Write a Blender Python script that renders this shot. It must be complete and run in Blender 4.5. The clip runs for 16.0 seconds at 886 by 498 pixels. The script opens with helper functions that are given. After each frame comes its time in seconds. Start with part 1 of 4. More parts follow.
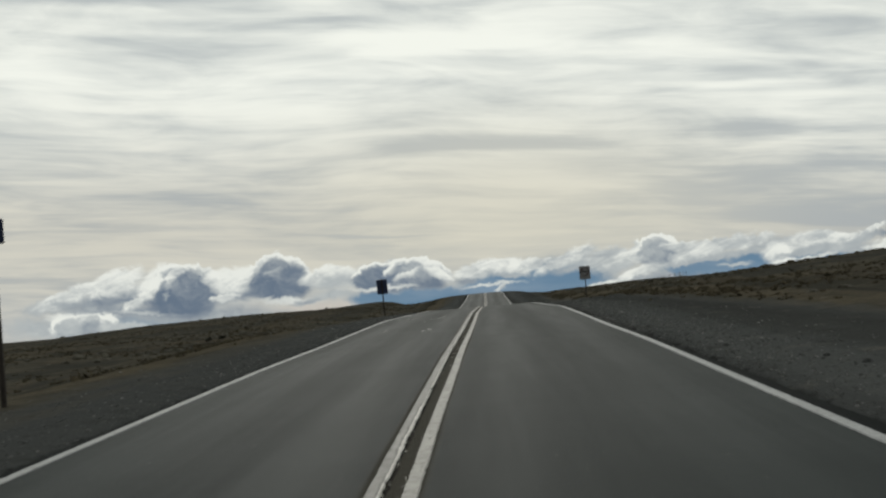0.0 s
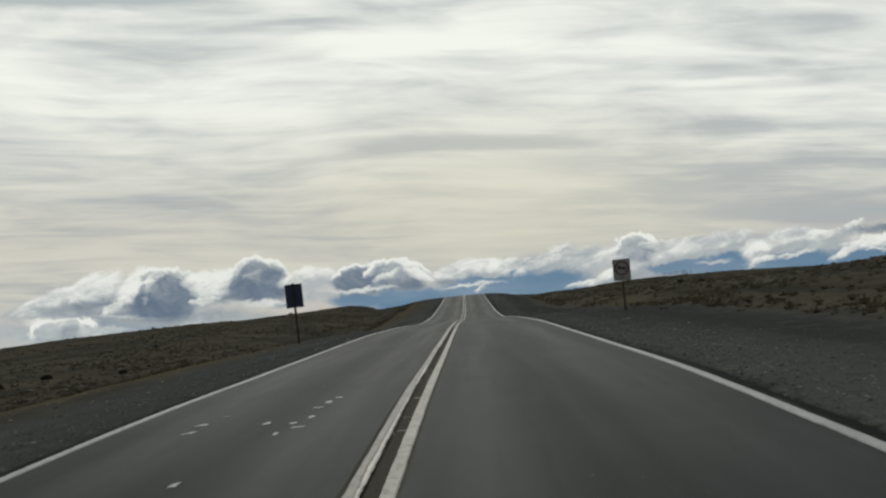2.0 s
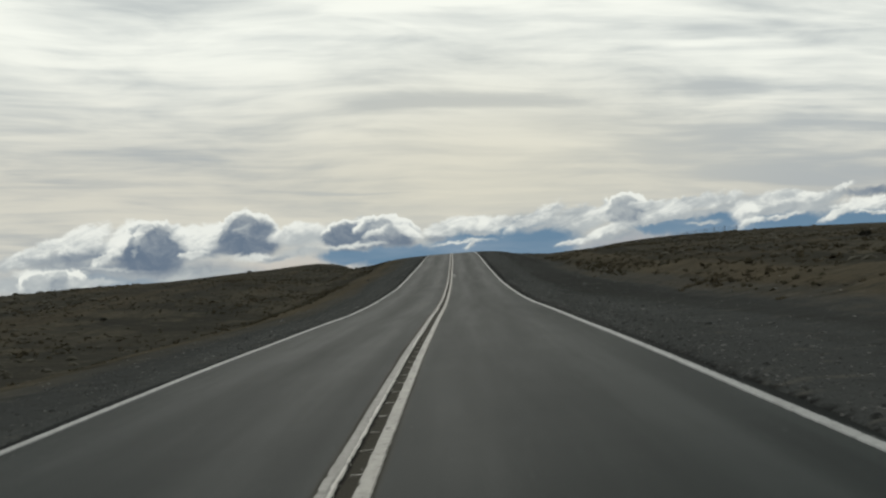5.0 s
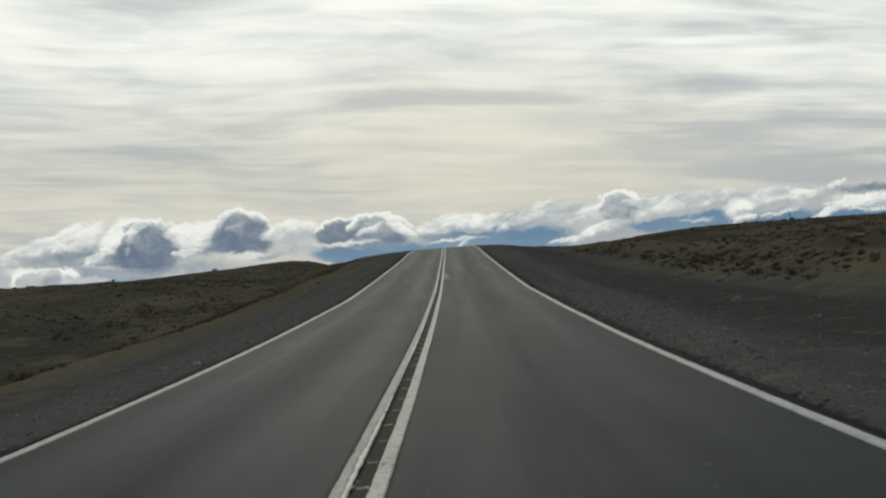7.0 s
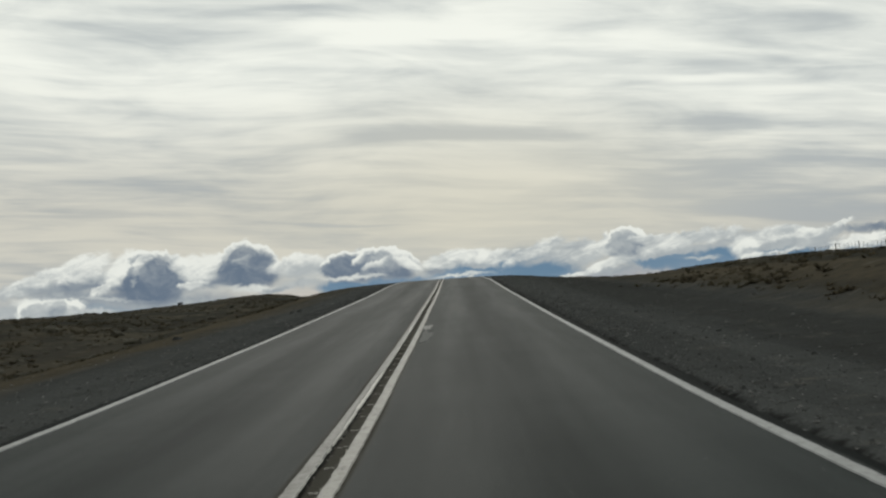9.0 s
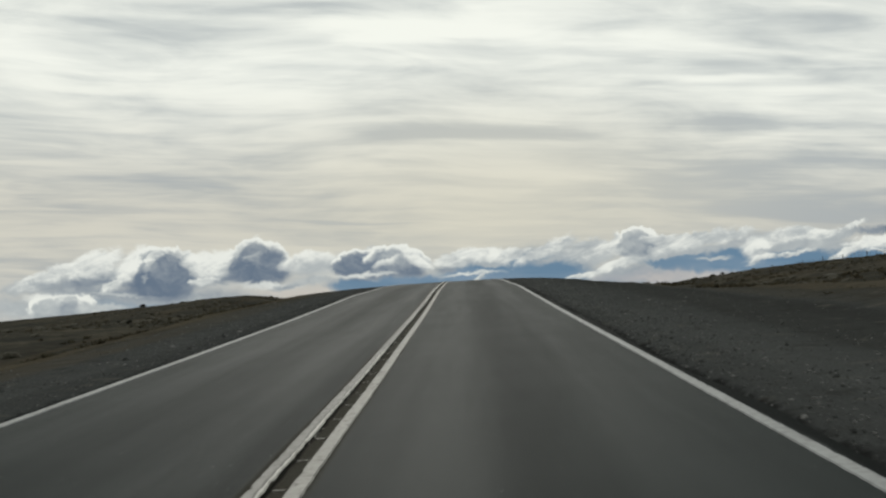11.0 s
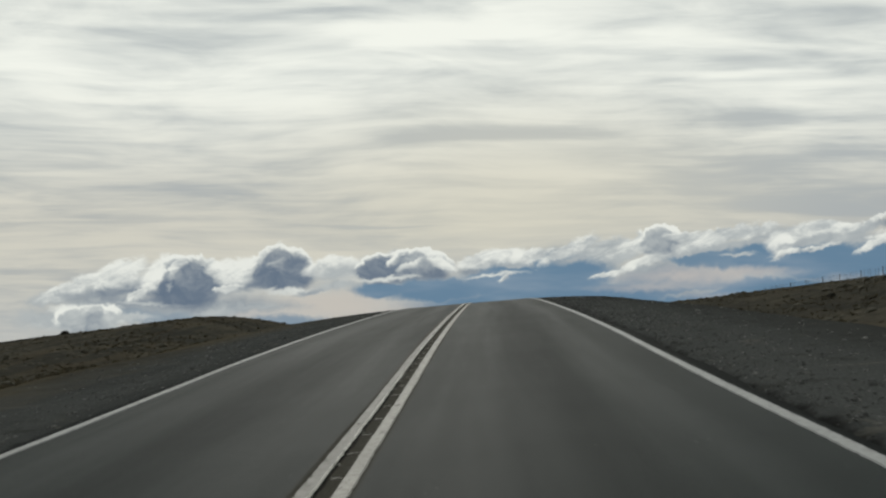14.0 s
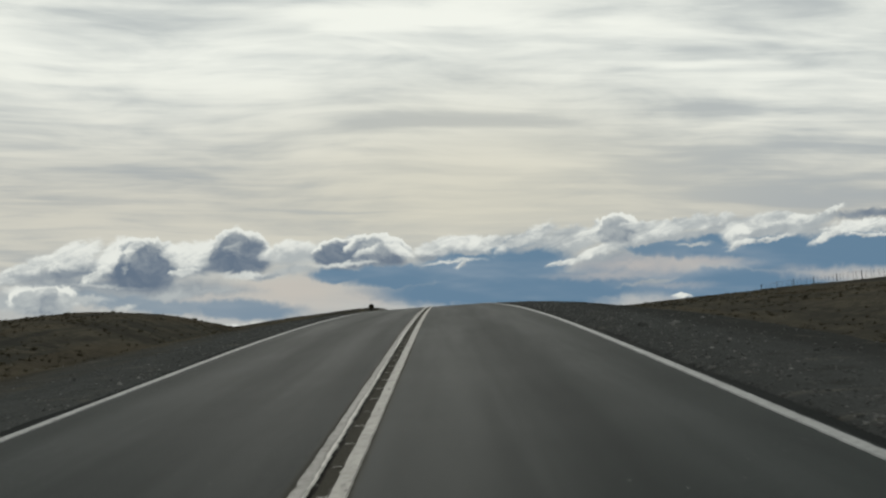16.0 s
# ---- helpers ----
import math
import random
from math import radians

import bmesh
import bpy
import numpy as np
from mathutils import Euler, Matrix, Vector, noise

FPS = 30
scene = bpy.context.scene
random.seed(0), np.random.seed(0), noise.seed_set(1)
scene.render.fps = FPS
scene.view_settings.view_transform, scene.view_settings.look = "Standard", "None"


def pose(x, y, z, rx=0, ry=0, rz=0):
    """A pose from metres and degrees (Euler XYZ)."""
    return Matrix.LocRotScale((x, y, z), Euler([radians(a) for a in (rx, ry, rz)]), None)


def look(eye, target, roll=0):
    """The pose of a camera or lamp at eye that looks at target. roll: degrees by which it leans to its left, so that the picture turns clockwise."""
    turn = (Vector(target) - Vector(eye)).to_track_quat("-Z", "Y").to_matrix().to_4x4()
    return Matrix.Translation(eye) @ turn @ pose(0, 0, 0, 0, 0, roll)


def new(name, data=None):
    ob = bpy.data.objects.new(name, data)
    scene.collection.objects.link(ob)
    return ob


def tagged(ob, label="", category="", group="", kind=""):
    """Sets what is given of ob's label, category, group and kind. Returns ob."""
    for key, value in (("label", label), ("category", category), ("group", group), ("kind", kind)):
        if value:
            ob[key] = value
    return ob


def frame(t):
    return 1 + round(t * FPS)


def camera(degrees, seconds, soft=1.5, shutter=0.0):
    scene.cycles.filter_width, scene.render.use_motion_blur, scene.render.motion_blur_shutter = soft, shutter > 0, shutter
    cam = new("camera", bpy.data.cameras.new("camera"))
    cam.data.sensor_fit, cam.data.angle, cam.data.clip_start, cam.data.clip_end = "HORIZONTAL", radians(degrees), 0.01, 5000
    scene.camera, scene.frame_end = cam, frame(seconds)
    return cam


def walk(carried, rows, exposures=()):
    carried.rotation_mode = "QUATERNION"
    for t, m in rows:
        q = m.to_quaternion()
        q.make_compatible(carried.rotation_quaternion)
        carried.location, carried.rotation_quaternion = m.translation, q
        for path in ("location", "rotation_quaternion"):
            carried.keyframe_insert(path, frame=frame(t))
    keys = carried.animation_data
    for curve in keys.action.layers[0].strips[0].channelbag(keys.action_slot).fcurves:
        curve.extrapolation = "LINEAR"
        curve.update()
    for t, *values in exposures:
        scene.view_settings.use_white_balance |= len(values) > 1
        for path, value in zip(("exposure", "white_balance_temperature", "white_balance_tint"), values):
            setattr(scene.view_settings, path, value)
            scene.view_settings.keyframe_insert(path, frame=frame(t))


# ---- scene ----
# ---------------------------------------------------------------- camera
PATH = [  # seconds, eye, degrees: turn to the left, tilt up, lean to the right
    (0, 0.750, 0.000, 1.294, 1.563, 2.612, 4.783),
    (0.5, 0.770, 10.987, 1.602, 1.402, 3.159, 4.660),
    (1, 0.771, 21.926, 1.939, 1.431, 2.833, 4.916),
    (1.5, 0.767, 32.840, 2.177, 1.090, 2.103, 4.828),
    (2, 0.806, 43.758, 2.467, 0.847, 2.573, 5.371),
    (2.5, 0.843, 54.732, 2.810, 0.819, 2.105, 4.366),
    (3, 0.842, 65.757, 2.998, 0.889, 1.843, 4.556),
    (3.5, 0.848, 76.841, 3.117, 1.242, 1.579, 4.799),
    (4, 0.833, 87.996, 3.324, 0.929, 1.807, 4.989),
    (4.2, 0.821, 92.507, 3.379, 0.539, 1.127, 3.967),
    (4.7, 0.787, 103.818, 3.533, 0.574, 1.087, 4.249),
    (5.25, 0.721, 116.318, 3.661, 0.663, 0.988, 4.952),
    (5.8, 0.653, 128.892, 3.748, 0.753, 0.889, 5.655),
    (6.3, 0.616, 140.397, 3.806, 0.788, 0.849, 5.937),
    (6.5, 0.602, 145.020, 3.804, 0.591, 0.767, 5.596),
    (7, 0.578, 156.735, 3.845, 0.394, 0.947, 4.671),
    (7.5, 0.596, 168.557, 3.854, 0.055, 0.781, 5.277),
    (8, 0.699, 180.439, 3.950, -0.010, 1.248, 4.901),
    (8.5, 0.786, 192.284, 4.094, -0.074, 1.660, 4.742),
    (9, 0.888, 203.952, 4.246, 0.507, 2.180, 4.096),
    (9.5, 0.901, 215.250, 4.477, -0.583, 0.909, 2.912),
    (9.7, 0.922, 219.616, 4.571, 0.796, 2.119, 4.002),
    (10.2, 0.926, 230.371, 4.873, 0.815, 2.127, 3.921),
    (10.75, 0.961, 241.979, 5.208, 0.864, 2.145, 3.720),
    (11.3, 0.993, 253.474, 5.561, 0.913, 2.163, 3.518),
    (11.8, 0.991, 263.929, 5.885, 0.933, 2.171, 3.438),
    (12, 0.985, 268.122, 6.032, 1.165, 2.111, 3.527),
    (12.5, 0.935, 278.567, 6.329, 1.057, 1.135, 3.290),
    (13, 0.872, 288.990, 6.655, 1.193, 1.688, 4.393),
    (13.5, 0.810, 299.422, 7.006, 1.526, 1.924, 4.265),
    (14, 0.704, 309.958, 7.442, 1.701, 2.290, 4.834),
    (14.5, 0.572, 320.586, 7.723, 1.350, 1.105, 3.806),
    (15, 0.407, 331.314, 7.996, 1.142, 1.794, 5.379),
    (15.5, 0.264, 342.078, 8.334, 0.396, 1.521, 4.936),
    (16, 0.212, 352.847, 8.535, 0.249, 1.699, 4.153),
]
cam = camera(30.26, 16.0, soft=2.4, shutter=0.12)


def path_pose(x, y, z, turn, tilt, lean):
    a, b = radians(turn), radians(tilt)
    way = Vector((-math.sin(a) * math.cos(b), math.cos(a) * math.cos(b), math.sin(b)))
    eye = Vector((x, y, z))
    return look(eye, eye + way, -lean)


EXPOSURE = [(0, 0.0), (3, 0.0), (4, 0.05), (6.5, 0.08), (7.5, 0.11), (8.5, 0.03), (9, 0.0), (9.5, 0.06), (12, 0.0), (12.5, 0.05), (13, 0.02), (16, -0.02)]  # seconds, stops
walk(cam, [(row[0], path_pose(*row[1:])) for row in PATH], EXPOSURE)

# ---------------------------------------------------------------- sky and sun
SUN_AZ, SUN_EL = -4.0, 30.0          # degrees east of the road's direction, above the horizon
sun = new("sun", bpy.data.lights.new("sun", "SUN"))
sun.data.energy, sun.data.angle, sun.data.color = 0.35, radians(12), (1.0, 0.95, 0.87)
sun.matrix_world = look((0, 0, 60), (-60 * math.sin(radians(SUN_AZ)), -60 * math.cos(radians(SUN_AZ)), 60 - 60 * math.tan(radians(SUN_EL))))

# the cloud chart: degrees across and up in a frame that leans with the cloud bank; half-widths; tone
BLUE_GAPS = [
    (-3.29, -0.74, 1.3, 0.3, 1),
    (-1.51, -0.76, 2.17, 0.51, 1),
    (1.05, -0.57, 2.17, 0.87, 1),
    (3.03, -0.35, 1.78, 1.07, 1),
    (4.41, -1.02, 3.36, 0.59, 1),
    (2.05, -1.34, 4.74, 0.55, 1),
    (-0.32, -1.38, 1.38, 0.43, 0.8),
    (7.91, 0.3, 1.78, 0.43, 0.95),
    (9.46, 0.31, 1.19, 0.67, 1),
    (10.24, -0.94, 4.15, 0.67, 1),
    (11.94, 0.14, 2.57, 0.79, 1),
    (14.57, 0.36, 2.37, 0.79, 1),
    (6.76, -0.69, 2.37, 0.79, 0.9),
    (-10.94, -1.6, 2.17, 0.43, 0.6),
    (-6.79, -2.01, 2.17, 0.36, 0.75),
    (-9.31, -1.93, 1.58, 0.28, 0.65),
]
PEACH = [
    (-5.05, -1.28, 1.98, 0.51, 0.85),
    (-2.29, -1.48, 1.26, 0.32, 0.7),
    (-4.25, -1.82, 1.58, 0.28, 0.4),
    (-7.39, -1.47, 1.58, 0.4, 0.4),
]
VEILS = [
    (6.95, -0.3, 2.37, 0.4, 0.95),
    (8.89, -0.16, 2.17, 0.22, 0.85),
    (5.78, -0.71, 2.17, 0.18, 0.6),
    (13.64, -0.46, 2.17, 0.28, 0.55),
    (7.93, -0.97, 1.78, 0.14, 0.4),
    (-10.28, -1.36, 2.77, 0.18, 0.55),
    (-8.74, -1.49, 1.78, 0.24, 0.5),
]
STREAKS = [
    (0.71, 4.65, 4.55, 0.43, -1),
    (-1.66, 4.46, 2.37, 0.2, -0.6),
    (10.09, 5.14, 5.93, 0.32, -0.5),
    (-8.9, 2.78, 3.56, 0.32, -0.35),
    (-10.43, 7.87, 5.93, 0.4, -0.35),
    (-1.66, 8.26, 4.74, 0.51, 0.8),
    (5.83, 7.87, 3.95, 0.43, 0.5),
    (-9.48, 5.73, 5.14, 0.4, 0.4),
    (0.71, 3.37, 5.14, 0.36, 0.5),
    (8.74, 6.61, 3.16, 0.18, 0.5),
    (10.66, 3.77, 5.14, 0.24, -0.4),
    (-12.33, 1.6, 5.14, 0.2, -0.3),
    (11.99, 2.39, 5.14, 0.59, -0.25),
    (-12.52, 9.46, 5.93, 0.4, -1.1),
    (13.5, 7.0, 4.5, 2.6, -0.25),
    (-7.15, 9.03, 3.95, 0.28, -0.4),
    (12.56, 3.77, 4.35, 0.59, -0.3),
    (10.09, 2.98, 6.32, 1.38, -0.35),
    (13.6, 1.9, 4.5, 0.7, -0.3),
    (-3.63, 1.38, 2.96, 0.08, -0.7),
]
# cloud forms: kind; place; half-widths; slant in degrees; tone from dark to bright
WISP, SHRED, DOME = 0, 1, 2
FAR_WEST = [
    (WISP, -14.96, -1.81, 1.58, 0.4, 1, 0.5),
    (WISP, -13.85, -1.83, 1.58, 0.47, 1, 0.54),
    (WISP, -10.66, -1.29, 4.15, 0.36, 1, 0.26),
    (WISP, -8.16, -1.4, 2.37, 0.24, 1, 0.36),
    (SHRED, -13.67, -1.53, 1.3, 0.28, 1, 0.95),
    (DOME, -13.51, -1.95, 1.34, 0.75, 1, 0.5),
    (WISP, -13.41, -1.75, 0.55, 0.24, 1, 0.3),
    (WISP, -12.36, -1.77, 1.19, 0.16, 1, 0.62),
    (WISP, -12.56, -1.22, 3.36, 0.14, 1, 0.28),
    (WISP, -11.14, -1.27, 1.58, 0.08, 1, 0.6),
    (WISP, -10.8, -1.97, 0.43, 0.1, 11, 0.72),
    (WISP, -9.22, -1.54, 1.19, 0.14, 6, 0.48),
    (WISP, -6.59, -2.54, 1.19, 0.1, 5, 0.95),
    (WISP, -14.8, -1.09, 0.99, 0.28, 16, 0.58),
]
WEST = [
    (WISP, -11.81, -0.68, 3.75, 0.47, 9, 0.4),
    (WISP, -8.37, -0.39, 2.17, 0.59, 7, 0.5),
    (SHRED, -14.06, -0.8, 1.3, 0.36, 23, 0.9),
    (SHRED, -12.58, -0.35, 1.26, 0.51, 25, 0.92),
    (WISP, -12.94, -0.94, 1.98, 0.24, 5, 0.2),
    (SHRED, -11.1, -0.21, 1.03, 0.51, 37, 0.96),
    (SHRED, -8.57, -0.2, 1.3, 0.55, 9, 0.92),
    (DOME, -10.29, -0.77, 1.34, 1.3, 1, 0.04),
    (WISP, -10.29, -0.81, 1.5, 0.36, 1, 0.04),
]
WEST_TUFTS = [
    (SHRED, -11.85, -0.92, 0.55, 0.18, 41, 0.85),
    (SHRED, -11.33, -0.4, 0.71, 0.22, 53, 0.92),
    (SHRED, -10.5, 0.08, 0.55, 0.16, 31, 0.78),
    (SHRED, -10.72, -0.16, 0.28, 0.14, 51, 0.7),
    (SHRED, -9.34, -0.1, 0.4, 0.34, -39, 0.84),
    (SHRED, -8.87, -0.71, 0.51, 0.14, 9, 0.9),
    (WISP, -10.86, -0.67, 0.2, 0.08, 21, 0.36),
    (DOME, -6.94, -0.25, 1.23, 1.13, 1, 0.1),
    (WISP, -7.31, -0.49, 1.74, 0.24, 8, 0.04),
    (WISP, -6.44, 0.11, 0.55, 0.4, 1, 0.12),
    (SHRED, -8.26, -0.35, 0.47, 0.26, 41, 0.84),
    (SHRED, -7.57, 0.48, 0.71, 0.14, 36, 0.88),
    (WISP, -7.22, 0.18, 0.51, 0.08, 26, 0.4),
]
MIDDLE = [
    (WISP, -6.62, -0.81, 1.23, 0.16, 1, 0.8),
    (WISP, -5.92, -0.82, 0.71, 0.12, 13, 0.32),
    (SHRED, -5.07, 0.02, 1.19, 0.4, 5, 0.82),
    (WISP, -4.87, -0.18, 1.19, 0.36, 1, 0.56),
    (WISP, -5.06, -0.61, 0.99, 0.2, 1, 0.48),
    (SHRED, -3.1, 0.13, 1.46, 0.47, 1, 0.6),
    (DOME, -3.45, -0.16, 1.11, 0.75, 1, 0.04),
    (DOME, -2.08, -0.02, 1.26, 0.79, 1, 0.2),
    (WISP, -3.49, -0.08, 0.99, 0.18, 1, 0.1),
    (SHRED, -1.41, 0.15, 0.67, 0.24, -34, 0.86),
    (SHRED, -2.51, 0.06, 0.67, 0.12, 31, 0.72),
    (SHRED, -1.73, 0.5, 0.59, 0.12, -14, 0.8),
    (WISP, -3.37, -0.37, 1.34, 0.1, 5, 0.78),
]
MIDDLE_EAST = [
    (SHRED, -0.1, 0.21, 0.91, 0.32, 16, 0.78),
    (SHRED, 0.84, 0.38, 1.3, 0.36, 1, 0.86),
    (SHRED, 1.87, 0.43, 0.87, 0.28, 9, 0.84),
    (WISP, -0.41, -0.11, 0.59, 0.14, 1, 0.22),
    (WISP, 0.46, -0.26, 1.26, 0.08, 6, 0.74),
    (SHRED, 0.89, -0.35, 0.4, 0.1, 26, 0.86),
    (WISP, 1.05, 0.06, 0.79, 0.12, 1, 0.45),
    (SHRED, 2.74, 0.44, 0.87, 0.24, 33, 0.8),
    (SHRED, 3.41, 0.76, 1.03, 0.32, 23, 0.8),
    (WISP, 3.21, 0.33, 0.79, 0.18, 21, 0.4),
    (SHRED, 4.59, 0.58, 1.26, 0.51, 6, 0.7),
    (WISP, 4.79, 0.35, 0.79, 0.16, 11, 0.5),
]
EAST = [
    (SHRED, 4.48, -0.17, 0.91, 0.12, 15, 0.9),
    (SHRED, 5.77, 0.2, 1.58, 0.2, 17, 0.82),
    (SHRED, 7.13, 0.6, 1.78, 0.28, 13, 0.76),
    (WISP, 5.87, -0.04, 0.87, 0.14, 11, 0.36),
    (WISP, 7.13, 0.45, 1.19, 0.1, 13, 0.44),
    (SHRED, 7.91, 1.0, 1.78, 0.32, 11, 0.76),
    (WISP, 8.3, 0.73, 1.38, 0.14, 11, 0.44),
    (SHRED, 9.07, 1.25, 1.38, 0.32, 7, 0.74),
    (DOME, 6.19, 0.79, 0.87, 0.71, 11, 0.36),
    (WISP, 6.25, 0.99, 0.51, 0.18, 9, 0.34),
    (SHRED, 5.41, 0.98, 0.18, 0.4, -19, 0.8),
    (SHRED, 6.93, 1.07, 0.79, 0.16, 11, 0.8),
    (WISP, 8.78, 0.46, 0.67, 0.08, 1, 0.62),
]
FAR_EAST = [
    (SHRED, 11.18, 1.18, 1.7, 0.4, 5, 0.74),
    (SHRED, 10.22, 0.75, 0.59, 0.55, -29, 0.78),
    (SHRED, 10.46, 0.44, 0.67, 0.14, 19, 0.88),
    (WISP, 9.57, 1.02, 0.79, 0.16, 23, 0.4),
    (WISP, 11.08, 0.87, 0.99, 0.14, 15, 0.42),
    (WISP, 11.94, 1.03, 0.95, 0.14, 9, 0.4),
    (SHRED, 11.67, 0.72, 0.91, 0.1, 11, 0.76),
    (SHRED, 12.31, 1.34, 1.19, 0.28, 1, 0.72),
    (WISP, 12.65, 0.96, 0.95, 0.18, 11, 0.4),
    (SHRED, 13.37, 0.81, 0.79, 0.16, 29, 0.86),
    (SHRED, 14.3, 1.08, 1.3, 0.28, 9, 0.8),
]
EDGE_EAST = [
    (SHRED, 15.22, 1.16, 0.87, 0.24, 1, 0.8),
    (SHRED, 14.75, 0.84, 0.91, 0.08, 5, 0.8),
    (WISP, 14.37, 1.54, 1.5, 0.18, 5, 0.16),
    (WISP, 15.66, 1.62, 1.38, 0.18, 1, 0.2),
    (SHRED, 13.48, 1.62, 0.55, 0.1, 25, 0.76),
    (WISP, 12.88, 1.23, 0.87, 0.16, 17, 0.46),
    (SHRED, 16.58, 1.32, 1.58, 0.4, 5, 0.8),
    (SHRED, 8.41, -1.4, 0.4, 0.14, 1, 0.95),
    (WISP, 7.34, -0.88, 1.19, 0.08, 9, 0.36),
]


class Nodes:
    """Short writing for shader nodes."""

    def __init__(self, tree):
        self.tree, self.links = tree, tree.links

    def plug(self, socket, value):
        if isinstance(value, bpy.types.NodeSocket):
            self.links.new(value, socket)
        elif value is not None:
            socket.default_value = value

    def m(self, op, a, b=None, c=None, clamp=False):
        n = self.tree.nodes.new("ShaderNodeMath")
        n.operation, n.use_clamp = op, clamp
        for s, v in zip(n.inputs, (a, b, c)):
            self.plug(s, v)
        return n.outputs[0]

    def v(self, op, a, b=None, c=None):
        n = self.tree.nodes.new("ShaderNodeVectorMath")
        n.operation = op
        for s, x in zip(n.inputs, (a, b, c)):
            self.plug(s, x)
        return n.outputs["Value"] if op in ("LENGTH", "DOT_PRODUCT") else n.outputs[0]

    def after(self, earlier, vec):
        """vec, worked out only after earlier, which keeps a long chain of layers small in memory."""
        return self.v("MULTIPLY_ADD", earlier, (1e-9, 1e-9, 1e-9), vec)

    def xyz(self, x, y, z=0.0):
        n = self.tree.nodes.new("ShaderNodeCombineXYZ")
        for s, v in zip(n.inputs, (x, y, z)):
            self.plug(s, v)
        return n.outputs[0]

    def split(self, vec):
        n = self.tree.nodes.new("ShaderNodeSeparateXYZ")
        self.plug(n.inputs[0], vec)
        return n.outputs

    def ramp(self, x, a, b, lo=0.0, hi=1.0, smooth=True):
        n = self.tree.nodes.new("ShaderNodeMapRange")
        n.interpolation_type = "SMOOTHSTEP" if smooth else "LINEAR"
        for s, v in zip(n.inputs, (x, a, b, lo, hi)):
            self.plug(s, v)
        return n.outputs[0]

    def mix(self, t, a, b, blend="MIX"):
        n = self.tree.nodes.new("ShaderNodeMix")
        n.data_type, n.blend_type = "RGBA", blend
        self.plug(n.inputs[0], t)
        for s, v in zip((n.inputs[6], n.inputs[7]), (a, b)):
            self.plug(s, (*v, 1.0) if isinstance(v, tuple) and len(v) == 3 else v)
        return n.outputs[2]

    def noise(self, vec, scale, detail=4.0, rough=0.55, distort=0.0, color=False):
        n = self.tree.nodes.new("ShaderNodeTexNoise")
        self.plug(n.inputs["Vector"], vec)
        n.inputs["Scale"].default_value, n.inputs["Detail"].default_value = scale, detail
        n.inputs["Roughness"].default_value, n.inputs["Distortion"].default_value = rough, distort
        return n.outputs["Color" if color else "Fac"]


